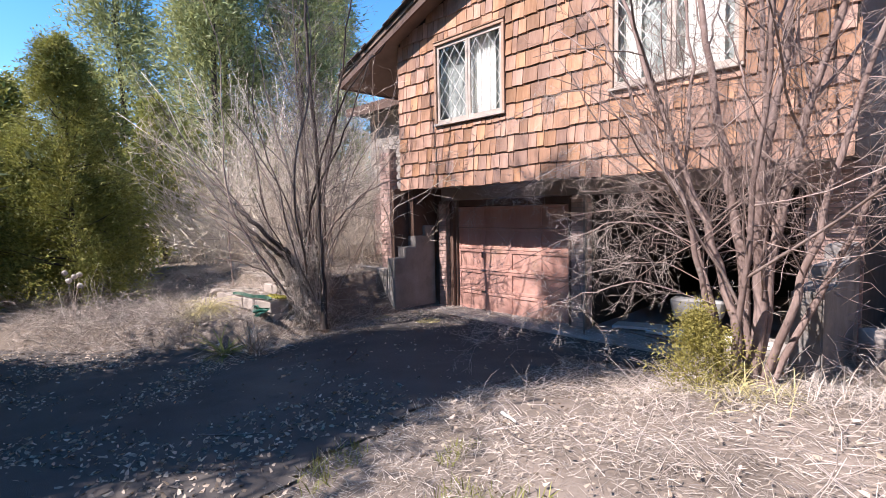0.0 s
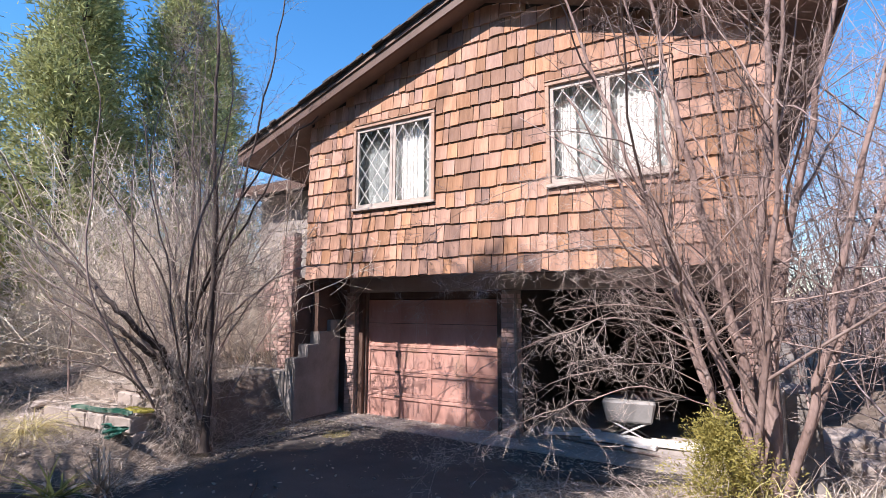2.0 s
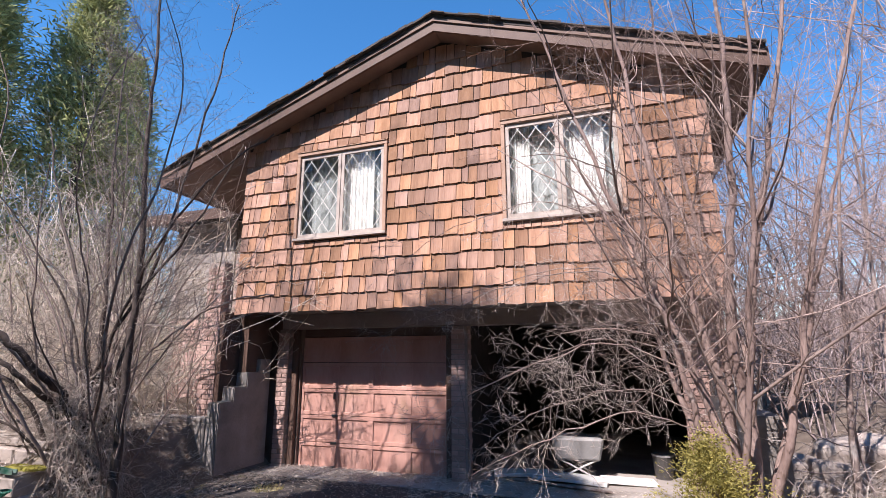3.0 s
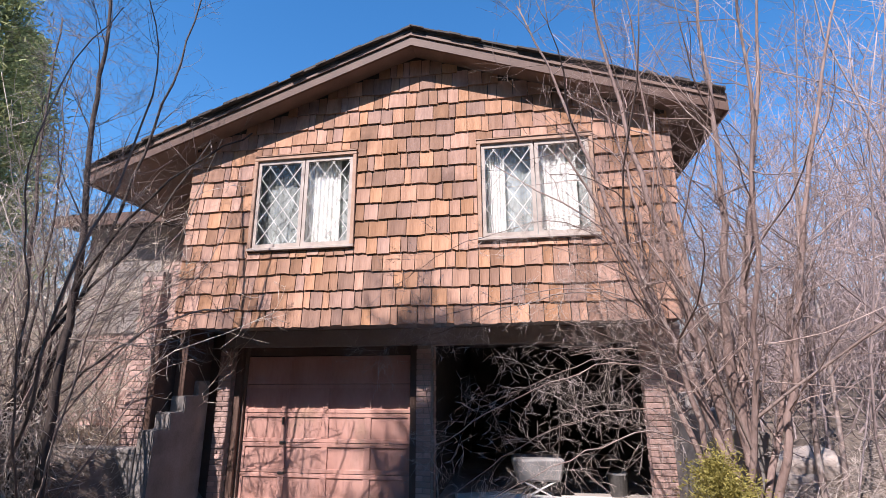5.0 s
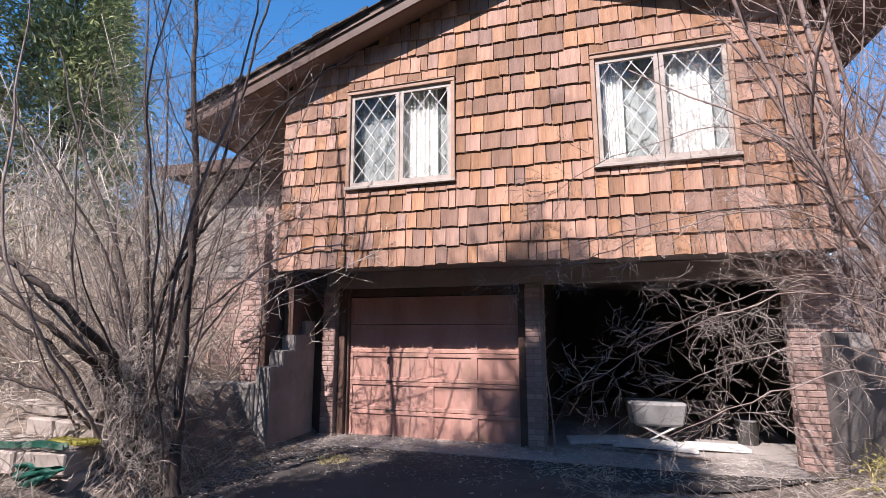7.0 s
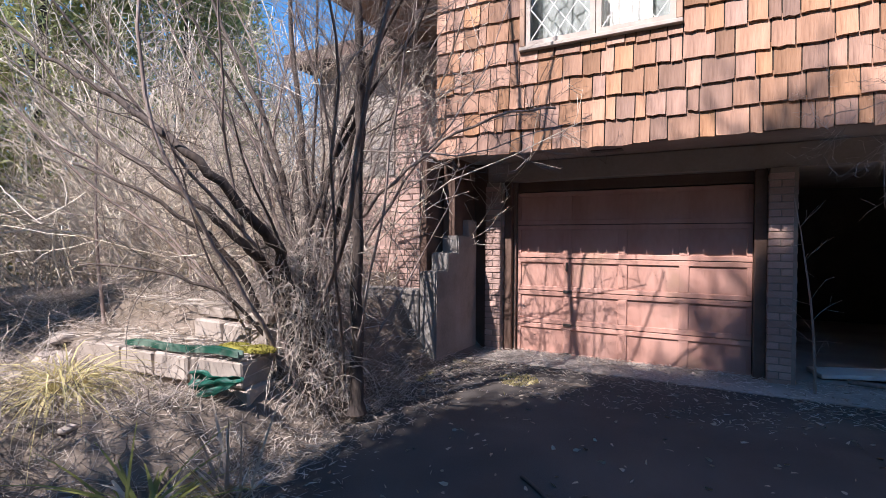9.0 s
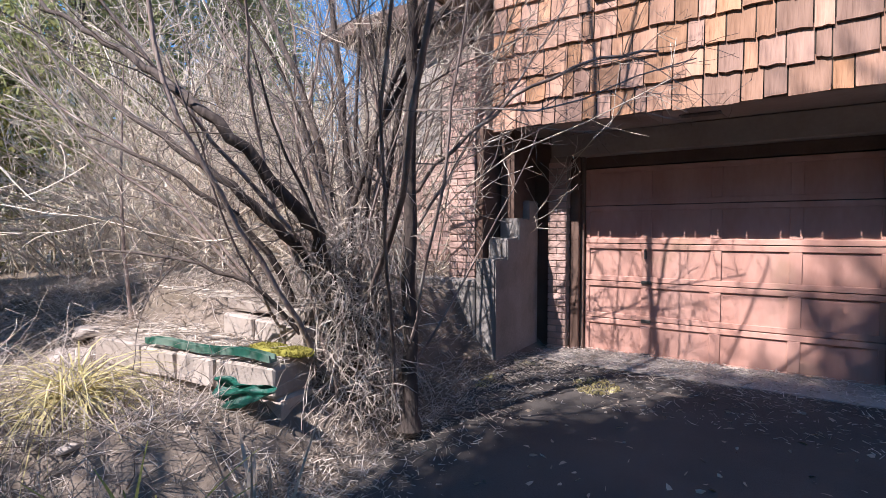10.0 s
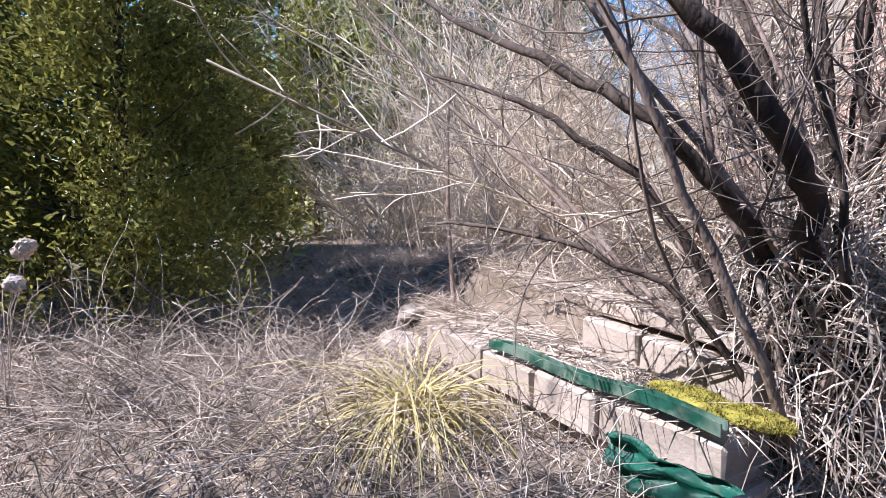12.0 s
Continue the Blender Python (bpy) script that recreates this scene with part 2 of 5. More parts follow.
def sheet(name, xs, ys, height, material, keep=None):
    verts = [(x, y, height(x, y)) for y in ys for x in xs]
    w = len(xs)
    faces = [(j * w + i, j * w + i + 1, (j + 1) * w + i + 1, (j + 1) * w + i) for j in range(len(ys) - 1) for i in range(w - 1)
             if keep is None or keep((xs[i] + xs[i + 1]) / 2, (ys[j] + ys[j + 1]) / 2)]
    return raw(name, verts, faces, material, smooth=True)


def steps(a, b, fine, lo, hi):
    """Even fine steps from a to b, then ever wider ones out to lo and hi."""
    mid = list(np.arange(a, b + fine / 2, fine))
    out, s = [], fine
    v = b
    while v < hi:
        s *= 1.3
        v += s
        out.append(v)
    left, s, v = [], fine, a
    while v > lo:
        s *= 1.3
        v -= s
        left.append(v)
    return [float(q) for q in left[::-1] + mid + out]


earth = sheet("ground", steps(-14, 5, 0.14, -900, 900), steps(-3, 12, 0.14, -900, 900), lambda x, y: ground(x, y) if abs(x) < 120 and abs(y) < 120 else ground(max(-120, min(120, x)), max(-120, min(120, y))), EARTH)
tagged(earth, "dry brown lawn and leaf-littered earth sloping to the garage", "ground", kind="structure")


def on_drive(x, y):
    wob = 0.22 * noise.noise((x * 1.3, y * 1.3, 1.0)) + 0.1 * noise.noise((x * 4, y * 4, 2.0))
    right = -2.1 - 0.25 * (y - 3) if y < 3 else (-2.1 - 0.12 * (y - 3) if y < 6.2 else (-0.35 if y > 6.7 else -2.4 + 4.1 * (y - 6.2)))
    left = bank_edge(y) + 0.5 if y < 5.4 else -6.3
    return left + wob < x < right + wob and y < 7.24


drive = sheet("driveway", list(np.arange(-12.5, 0.2, 0.06)), list(np.arange(-7, 8.0, 0.06)), lambda x, y: ground(x, y) + 0.02, ASPHALT, on_drive)
tagged(drive, "old dark asphalt driveway strewn with leaf litter", "driveway", kind="structure")

# ---- house ----
WALL_Y, DOOR_Y, PILLAR_Y = 7.06, 7.95, 7.72
LEFT, RIGHT, BASE = -6.70, 0.22, 2.42
APEX_X, APEX_Z, PITCH = -3.22, 6.65, 0.36
RAKE_Y = 6.72
WINDOWS = ((-5.62, -4.13), (-2.27, -0.80))
WIN_Z0, WIN_Z1 = 3.52, 4.88


def roof_z(x):
    return APEX_Z - PITCH * abs(x - APEX_X)


house = tagged(new("house"), "two-storey house with cedar-shake gable over a garage", "house", kind="structure")


def gable_wall():
    """Upper gable wall with two window openings, built as butted solids."""
    top = lambda x: roof_z(x) - 0.22
    xs = [LEFT, WINDOWS[0][0], WINDOWS[0][1], WINDOWS[1][0], WINDOWS[1][1], RIGHT]
    bm = bmesh.new()
    me = bpy.data.meshes.new("tmp")
    for i in range(5):
        a, b = xs[i], xs[i + 1]
        roofline = [(b, top(b)), (a, top(a))]
        if a < APEX_X < b:
            roofline = [(b, top(b)), (APEX_X, top(APEX_X)), (a, top(a))]
        spans = [[(a, BASE), (b, BASE), *roofline]]
        if i in (1, 3):
            spans = [[(a, BASE), (b, BASE), (b, WIN_Z0), (a, WIN_Z0)], [(a, WIN_Z1), (b, WIN_Z1), *roofline]]
        for s in spans:
            piece = prism(s, WALL_Y, WALL_Y + 0.15)
            piece.to_mesh(me)
            piece.free()
            bm.from_mesh(me)
    bpy.data.meshes.remove(me)
    return bm


wall_gable = part("wall_gable", gable_wall(), UNDERLAY, house)
# trim brown stands in for the shade on these side walls
part("wall_side", box(LEFT, LEFT + 0.15, WALL_Y + 0.152, 14, 0.0, 4.9), TRIM, house, "side wall in dark brown standing for its shade")
part("wall_side", box(RIGHT - 0.15, RIGHT, WALL_Y + 0.152, 14, 2.42, 4.9), TRIM, house, "side wall in dark brown standing for its shade")
part("wall_back", box(-14, RIGHT, 14.002, 14.2, 0, 6), SHADEWALL, house)
part("upper_floor", box(LEFT + 0.15, RIGHT - 0.15, WALL_Y + 0.002, 14, BASE, BASE + 0.16), HEADER, house, "painted soffit under the overhang")
part("attic_ceiling", box(LEFT + 0.15, RIGHT - 0.15, WALL_Y + 0.16, 14, 5.0, 5.06), ROOM, house)
part("room_wall", box(LEFT + 0.15, RIGHT - 0.15, 9.6, 9.7, BASE + 0.17, 4.99), ROOM, house)
part("header_beam", box(-6.5, RIGHT, DOOR_Y - 0.14, DOOR_Y + 0.1, 2.17, BASE - 0.004, 0.01), HEADER, house, "faded header beam over the garage doors")
part("soffit_vent", box(-5.0, -4.66, 7.42, 7.54, BASE - 0.016, BASE - 0.003, 0.004), METAL, house, "small metal soffit vent")


def slope_slab(x0, x1, drop0, drop1, y0, y1):
    return prism([(x0, roof_z(x0) - drop0), (x1, roof_z(x1) - drop0), (x1, roof_z(x1) - drop1), (x0, roof_z(x0) - drop1)], y0, y1)


EAVE_L, EAVE_R = -8.25, 0.85
for x0, x1 in ((EAVE_L, APEX_X), (APEX_X, EAVE_R)):
    part("roof_deck", slope_slab(x0, x1, 0.05, 0.0, RAKE_Y - 0.03, 14.2), ROOFING, house, "dark shingled roof slope")
    part("soffit", slope_slab(x0, x1, 0.22, 0.19, RAKE_Y + 0.042, 14.2), SOFFIT, house, "brown painted soffit boards")
    part("rake_board", slope_slab(x0, x1, 0.25, 0.052, RAKE_Y, RAKE_Y + 0.04), TRIM, house, "brown rake board")
    part("rake_trim", slope_slab(x0, x1, 0.10, 0.056, RAKE_Y - 0.025, RAKE_Y - 0.002), SOFFIT, house, "pale drip moulding")
part("eave_board", box(EAVE_L - 0.03, EAVE_L - 0.002, RAKE_Y, 14.2, roof_z(EAVE_L) - 0.25, roof_z(EAVE_L) - 0.01), TRIM, house)
part("eave_board", box(EAVE_R + 0.002, EAVE_R + 0.03, RAKE_Y, 14.2, roof_z(EAVE_R) - 0.25, roof_z(EAVE_R) - 0.01), TRIM, house)
rnd = random.Random(3)
v, f = [], []
for side in (-1, 1):
    d = 0.0
    span = APEX_X - EAVE_L if side < 0 else EAVE_R - APEX_X
    while d < span:
        w = rnd.uniform(0.1, 0.22)
        a, b = APEX_X + side * d, APEX_X + side * min(span, d + w)
        up, out = rnd.uniform(0.012, 0.05), rnd.uniform(0.03, 0.075)
        k = len(v)
        for x in (a, b):
            for dy, dz in ((-out, 0.004), (-out, up), (0.3, up * 0.5), (0.3, 0.004)):
                v.append((x, RAKE_Y - 0.03 + dy, roof_z(x) + dz))
        f += [(k, k + 1, k + 5, k + 4), (k + 1, k + 2, k + 6, k + 5), (k, k + 4, k + 7, k + 3), (k, k + 3, k + 2, k + 1), (k + 4, k + 5, k + 6, k + 7)]
        d += w
tagged(raw("roof_edge_shingles", v, f, ROOFING, house, "ragged dark shingle ends along the rake"), kind="stuff")

# garage openings, pillars and the room inside, its walls coloured dark for shade
part("garage_wall_back", box(-6.55, RIGHT, 13.0, 13.15, 0, BASE), SHADEWALL, house)
part("garage_partition", box(-3.22, -3.12, 8.1, 12.99, 0, BASE - 0.01), SHADEWALL, house)
part("garage_side_wall", box(RIGHT - 0.15, RIGHT - 0.002, PILLAR_Y + 0.2, 12.99, 0, BASE - 0.004), SHADEWALL, house)
garage_floor = part("garage_floor", box(-6.5, RIGHT, DOOR_Y + 0.01, 13.0, -0.1, 0.03), APRON)
apron = part("garage_apron", box(-6.36, -0.28, 7.25, DOOR_Y - 0.002, -0.1, 0.024, 0.004), APRON)
tagged(apron, "pale worn concrete apron before the garage doors", "apron", kind="structure")
tagged(garage_floor, "pale dusty concrete garage floor", "floor", kind="structure")


def brick_pier(name, x0, x1, y0, y1, z1, label):
    pier = tagged(new(name), label, "pillar", kind="structure")
    part("core", box(x0 + 0.012, x1 - 0.012, y0 + 0.012, y1, -0.05, z1), MORTAR, pier)
    PIERS.append((pier, x0, x1, y0, y1, z1))
    return pier


PIERS = []
brick_pier("brick_pillar", -6.36, -6.14, PILLAR_Y, PILLAR_Y + 0.22, 2.16, "slim pinkish brick pillar at the garage door")
brick_pier("brick_pillar", -3.31, -3.06, PILLAR_Y, PILLAR_Y + 0.22, 2.16, "pinkish brick pillar between the garage bays")
brick_pier("brick_pillar", -0.26, 0.24, PILLAR_Y, PILLAR_Y + 0.22, BASE - 0.01, "wide weathered brick pier beside the open bay")

for x0, x1 in ((-6.138, -6.04), (-3.42, -3.312)):
    part("door_jamb", box(x0, x1, DOOR_Y - 0.14, DOOR_Y + 0.06, 0.02, 2.168, 0.006), TRIM, house, "brown door jamb")
part("door_jamb", box(-6.036, -6.006, DOOR_Y - 0.07, DOOR_Y + 0.03, 0.02, 2.168, 0.004), SOFFIT, house, "pale door stop moulding")


def garage_door():
    door = tagged(new("garage_door"), "closed reddish wooden sectional garage door with recessed panels", "garage door")
    x0, x1, z0 = -6.0, -3.425, -0.02
    rows, cols, h = 5, 4, 0.412
    part("top_seal", box(x0, x1, DOOR_Y, DOOR_Y + 0.03, 2.045, 2.168), TRIM, door)
    for r in range(rows):
        za, zb = z0 + r * h, z0 + (r + 1) * h - 0.008
        section = part("section", box(x0, x1, DOOR_Y, DOOR_Y + 0.03, za, zb), DOORWOOD, door)
        for zc, zd in ((za, za + 0.055), (zb - 0.055, zb)):
            part("rail", box(x0, x1, DOOR_Y - 0.018, DOOR_Y - 0.001, zc, zd, 0.004), DOORWOOD, section)
        for c in range(cols + 1):
            xm = x0 + (x1 - x0) * c / cols
            a, b = max(x0, xm - 0.05), min(x1, xm + 0.05)
            part("stile", box(a, b, DOOR_Y - 0.017, DOOR_Y - 0.001, za + 0.056, zb - 0.056, 0.004), DOORWOOD, section)
    for zz in (z0 + h, z0 + 2 * h, z0 + 0.05):
        hinge = box(-5.40, -5.30, DOOR_Y - 0.034, DOOR_Y - 0.019, zz - 0.02, zz + 0.015, 0.003)
        part("hinge", hinge, METAL, door, "small metal hinge plate")
    handle = box(-5.37, -5.35, DOOR_Y - 0.06, DOOR_Y - 0.019, 1.05, 1.16, 0.004)
    part("handle", handle, METAL, door, "metal lift handle")


garage_door()


def window(n, x0, x1):
    win = tagged(new("window_%d" % n), "two-light casement window with diamond lattice and pale curtains", "window", kind="structure")
    z0, z1, y = WIN_Z0, WIN_Z1, WALL_Y
    f = 0.055
    frame_parts = ((x0 - f, x1 + f, z1, z1 + f), (x0 - f, x0, z0, z1 - 0.002), (x1, x1 + f, z0, z1 - 0.002))
    for a, b, c, d in frame_parts:
        part("window_frame", box(a, b, y - 0.052, y + 0.1, c, d, 0.006), FRAMEWOOD, win, "weathered wooden casing")
    part("window_sill", box(x0 - f - 0.004, x1 + f + 0.004, y - 0.062, y + 0.1, z0 - 0.045, z0 - 0.002, 0.006), SASHMAT, win, "pale sill")
    part("drip_cap", box(x0 - f - 0.006, x1 + f + 0.006, y - 0.066, y, z1 + f + 0.002, z1 + f + 0.016, 0.003), FRAMEWOOD, win)
    mid = (x0 + x1) / 2
    for a, b in ((x0 + 0.004, mid - 0.006), (mid + 0.006, x1 - 0.004)):
        sash = box(a, b, y - 0.02, y + 0.025, z0 + 0.002, z0 + 0.06)
        box(a, b, y - 0.02, y + 0.025, z1 - 0.06, z1 - 0.002, bm=sash)
        box(a, a + 0.05, y - 0.019, y + 0.024, z0 + 0.06, z1 - 0.06, bm=sash)
        box(b - 0.05, b, y - 0.019, y + 0.024, z0 + 0.06, z1 - 0.06, bm=sash)
        s = part("sash", sash, SASHMAT, win, "pale painted sash")
        ga, gb, gc, gd = a + 0.05, b - 0.05, z0 + 0.06, z1 - 0.06
        bm = bmesh.new()
        bmesh.ops.create_grid(bm, x_segments=5, y_segments=7, size=0.5)
        wave = random.Random(n * 10 + int(a * 7))
        for q in bm.verts:
            q.co = Vector((ga + (q.co.x + 0.5) * (gb - ga), y + 0.004 + wave.uniform(-0.0012, 0.0012), gc + (q.co.y + 0.5) * (gd - gc)))
        pane = part("pane", bm, GLASS, s, "old wavy glass", smooth=True)
        pane.visible_shadow = False
        bars = bmesh.new()
        cell_w, cell_h = (gb - ga) / 2.5, (gd - gc) / 3.6
        lines = []
        for k in range(-6, 8):
            lines.append((ga + k * cell_w, gc, 1))
            lines.append((ga + k * cell_w, gc, -1))
        for px, pz, sgn in lines:
            dx, dz = sgn * cell_w, cell_h
            t0, t1 = 0.0, (gd - gc) / dz
            ta, tb = sorted(((ga - px) / dx, (gb - px) / dx))
            t0, t1 = max(t0, ta), min(t1, tb)
            if t1 - t0 < 0.05:
                continue
            p, q = Vector((px + dx * t0, 0, pz + dz * t0)), Vector((px + dx * t1, 0, pz + dz * t1))
            way = (q - p).normalized()
            side = Vector((-way.z, 0, way.x)) * 0.0055
            lay = -0.004 if sgn > 0 else -0.007
            ring = [p + side, p - side, q - side, q + side]
            front = [bars.verts.new((c.x, y + lay - 0.004, c.z)) for c in ring]
            back = [bars.verts.new((c.x, y + lay, c.z)) for c in ring]
            bars.faces.new(front[::-1])
            for i in range(4):
                bars.faces.new((front[i], front[(i + 1) % 4], back[(i + 1) % 4], back[i]))
        bmesh.ops.recalc_face_normals(bars, faces=bars.faces)
        part("lattice", bars, LEAD, s, "pale diamond lattice strips")
    return win


def curtain(x0, x1, depth=0.17, material=None, label="pale sheer curtain behind the lattice window, doubling as bright reflection"):
    bm = bmesh.new()
    n = 40
    rows = [[bm.verts.new((x0 + (x1 - x0) * i / n, WALL_Y + depth + 0.018 * math.sin(i * 1.25) + 0.01 * math.sin(i * 0.43), z)) for i in range(n + 1)] for z in (WIN_Z0 - 0.05, WIN_Z1 + 0.05)]
    for i in range(n):
        bm.faces.new((rows[0][i], rows[0][i + 1], rows[1][i + 1], rows[1][i]))
    c = part("curtain", bm, material or CURTAIN, smooth=True)
    return tagged(c, label, "curtain", "window curtains")


for n, (a, b) in enumerate(WINDOWS, 1):
    window(n, a, b)
curtain(-4.86, -4.35)
# full-width grey sheets that imitate the dull reflection across each window
for a, b in WINDOWS:
    curtain(a - 0.05, b + 0.05, 0.24, REFLECTION, "grey sheet behind the lattice window, in place of pane reflections")
curtain(-2.25, -1.95)
curtain(-1.52, -0.98)

# left wing behind the shrub: brick below, pale boards above
wing = tagged(new("house_wing"), "brick and pale board wing of the house behind shrubs", "house", kind="structure")
WING_Y = 9.0
part("wing_wall", box(-10.3, LEFT - 0.002, WING_Y + 0.012, WING_Y + 0.2, 0, 4.62), MORTAR, wing)
for k in range(9):
    part("siding_board", box(-10.3, -8.62, WING_Y - 0.02 - 0.004 * (k % 2), WING_Y + 0.01, 2.55 + k * 0.235, 2.55 + (k + 1) * 0.235 - 0.012, 0.004), SIDING, wing)
part("wing_roof", box(-10.7, -8.29, WING_Y - 0.5, 13.9, 4.63, 4.76), ROOFING, wing)
part("wing_fascia", box(-10.7, -8.29, WING_Y - 0.53, WING_Y - 0.502, 4.55, 4.78), TRIM, wing)
part("downpipe", box(-8.1, -8.02, WING_Y - 0.1, WING_Y - 0.02, 0.5, 4.3, 0.01), TRIM, wing, "brown downpipe")

# brick pier that carries the overhang's corner, its shaded flank coloured dark brown
brick_pier("brick_pillar", -7.14, -6.83, 6.86, 7.05, 3.2, "pinkish brick pier under the overhang's corner")
part("flank_wall", box(-6.826, -6.74, 6.87, 8.98, 0.0, BASE - 0.008, 0.006), TRIM, house, "flank wall beside the forecourt, dark brown put in for its shade")
# added filler, brown to read as the dark slot by the pillar
part("return_wall", box(-6.66, -6.362, 7.80, 7.94, 0.0, BASE - 0.008), TRIM, house, "brown filler wall closing the dark slot beside the door pillar")

# stepped concrete walls at both sides of the forecourt
step_wall = tagged(new("stepped_wall"), "grey concrete retaining wall stepping up to the garage", "retaining wall", kind="structure")
def stepped(parent, x0, x1, treads, low):
    """One cast wall whose top climbs in treads of (y0, y1, z)."""
    outline = [(treads[0][0], low)]
    for y0, y1, z in treads:
        outline += [(y0, z), (y1, z)]
    outline.append((treads[-1][1], low))
    bm = prism(outline, x0, x1)
    for q in bm.verts:
        q.co = Vector((q.co.y, q.co.x, q.co.z))
    bmesh.ops.recalc_face_normals(bm, faces=bm.faces)
    bmesh.ops.bevel(bm, geom=bm.edges[:], offset=0.014, segments=2, affect="EDGES")
    part("wall_body", bm, CONCRETE, parent)


stepped(step_wall, -6.70, -6.48, ((6.64, 6.91, 1.07), (6.91, 7.18, 1.27), (7.18, 7.45, 1.48), (7.45, 7.72, 1.68)), -0.1)
low_wall = tagged(new("low_wall"), "low dark concrete retaining wall along the bank", "retaining wall", kind="structure")
part("wall_body", box(-9.0, -6.702, 6.62, 6.82, 0, 0.86, 0.012), CONCRETE, low_wall)
right_wall = tagged(new("stepped_wall"), "concrete retaining wall at the slope, shaded side", "retaining wall", kind="structure")
stepped(right_wall, 0.02, 0.24, ((5.5, 6.2, 1.24), (6.2, 7.0, 1.38), (7.0, 7.71, 1.52)), 0.0)

# ---- plants: helpers ----
class Store:
    """Collects tubes and leaves for one mesh."""

    def __init__(self):
        self.v, self.f = [], []

    def tube(self, pts, radii, sides):
        k = len(self.v)
        last = len(pts) - 1
        for i, p in enumerate(pts):
            way = (pts[min(i + 1, last)] - pts[max(i - 1, 0)])
            way = way.normalized() if way.length else Vector((0, 0, 1))
            a = way.cross(Vector((0.31, 0.93, 0.17))).normalized()
            b = way.cross(a)
            for s in range(sides):
                t = 2 * math.pi * s / sides
                self.v.append(p + (a * math.cos(t) + b * math.sin(t)) * radii[i])
        for i in range(last):
            for s in range(sides):
                t = (s + 1) % sides
                self.f.append((k + i * sides + s, k + i * sides + t, k + (i + 1) * sides + t, k + (i + 1) * sides + s))
        self.f.append(tuple(k + last * sides + s for s in range(sides)))

    def mesh(self, name, material, parent=None, label="", even=True):
        return raw(name, self.v, self.f, material, parent, label, smooth=even)


def rand_dir(rng):
    return Vector((rng.gauss(0, 1), rng.gauss(0, 1), rng.gauss(0, 1))).normalized()


def course(p, way, length, seg, wiggle, pull, rng):
    """The points of a branch that wanders from p along way; pull bends it each step."""
    pts = [p.copy()]
    n = max(2, int(length / seg))
    for _ in range(n):
        way = (way + rand_dir(rng) * wiggle + pull).normalized()
        p = p + way * (length / n)
        pts.append(p)
    return pts


def taper(pts, r0, r1):
    n = len(pts) - 1
    return [r0 + (r1 - r0) * i / n for i in range(n + 1)]


def sprout(store, pts, radii, rng, density, length, depth, pull, spread=0.8, start=0.15, least=0.0014, sides=3, thick=0.0055):
    """Side twigs along a branch, each with its own twigs."""
    total = sum((pts[i + 1] - pts[i]).length for i in range(len(pts) - 1))
    for _ in range(int(total * density + rng.random())):
        u = start + (1 - start) * rng.random()
        i = min(len(pts) - 2, int(u * (len(pts) - 1)))
        w = u * (len(pts) - 1) - i
        p = pts[i].lerp(pts[i + 1], w)
        along = (pts[i + 1] - pts[i]).normalized()
        way = (along * 0.75 + rand_dir(rng) * spread).normalized()
        size = length * rng.uniform(0.35, 1.0) * (1.15 - 0.6 * u)
        r = max(least, min(radii[i] * 0.55, size * thick))
        child = course(p, way, size, max(0.08, size / 6), 0.23, pull, rng)
        rr = taper(child, r, max(least * 0.7, r * 0.35))
        store.tube(child, rr, sides)
        if depth > 0:
            sprout(store, child, rr, rng, density * 1.15, length * 0.42, depth - 1, pull, spread, 0.2, least, sides, thick)


def through_points(spots, rng, jitter=0.03, per=5):
    """A smooth wandering course through a few spots."""
    spots = [Vector(s) for s in spots]
    out = []
    for i in range(len(spots) - 1):
        p0, p1, p2, p3 = spots[max(0, i - 1)], spots[i], spots[i + 1], spots[min(len(spots) - 1, i + 2)]
        for k in range(per):
            t = k / per
            out.append(0.5 * (2 * p1 + (p2 - p0) * t + (2 * p0 - 5 * p1 + 4 * p2 - p3) * t * t + (3 * p1 - p0 - 3 * p2 + p3) * t ** 3) + rand_dir(rng) * jitter * (i + t > 0.2))
    return out + [spots[-1]]


def strips(points, ways, lengths, widths, droop, rng):
    """Many bent blades at once: arrays of roots and directions to vertices and faces."""
    n = len(points)
    side = np.cross(ways, rng.normal(size=(n, 3)))
    side /= np.linalg.norm(side, axis=1, keepdims=True) + 1e-9
    side *= widths[:, None] / 2
    mid = points + ways * (lengths * 0.5)[:, None]
    tip = points + ways * lengths[:, None]
    mid[:, 2] -= droop * lengths * 0.12
    tip[:, 2] -= droop * lengths * 0.55
    verts = np.stack([points - side, points + side, mid + side * 0.8, mid - side * 0.8, tip], 1).reshape(-1, 3)
    k = np.arange(n) * 5
    quads = np.stack([k, k + 1, k + 2, k + 3], 1).tolist()
    tris = np.stack([k + 3, k + 2, k + 4], 1).tolist()
    return verts.tolist(), quads + tris


def blades(name, spots, length, width, lean, droop, material, seed, label, category, lift=0.0):
    rng = np.random.default_rng(seed)
    pts = np.array([(x, y, ground(x, y) + lift) for x, y in spots])
    n = len(pts)
    turn = rng.uniform(0, 2 * np.pi, n)
    flat = rng.uniform(*lean, n)
    ways = np.stack([np.cos(turn) * np.sin(flat), np.sin(turn) * np.sin(flat), np.cos(flat)], 1)
    v, f = strips(pts, ways, length * rng.uniform(0.35, 1.2, n), width * rng.uniform(0.5, 1.3, n), droop, rng)
    return tagged(raw(name, v, f, material), label, category, kind="stuff")


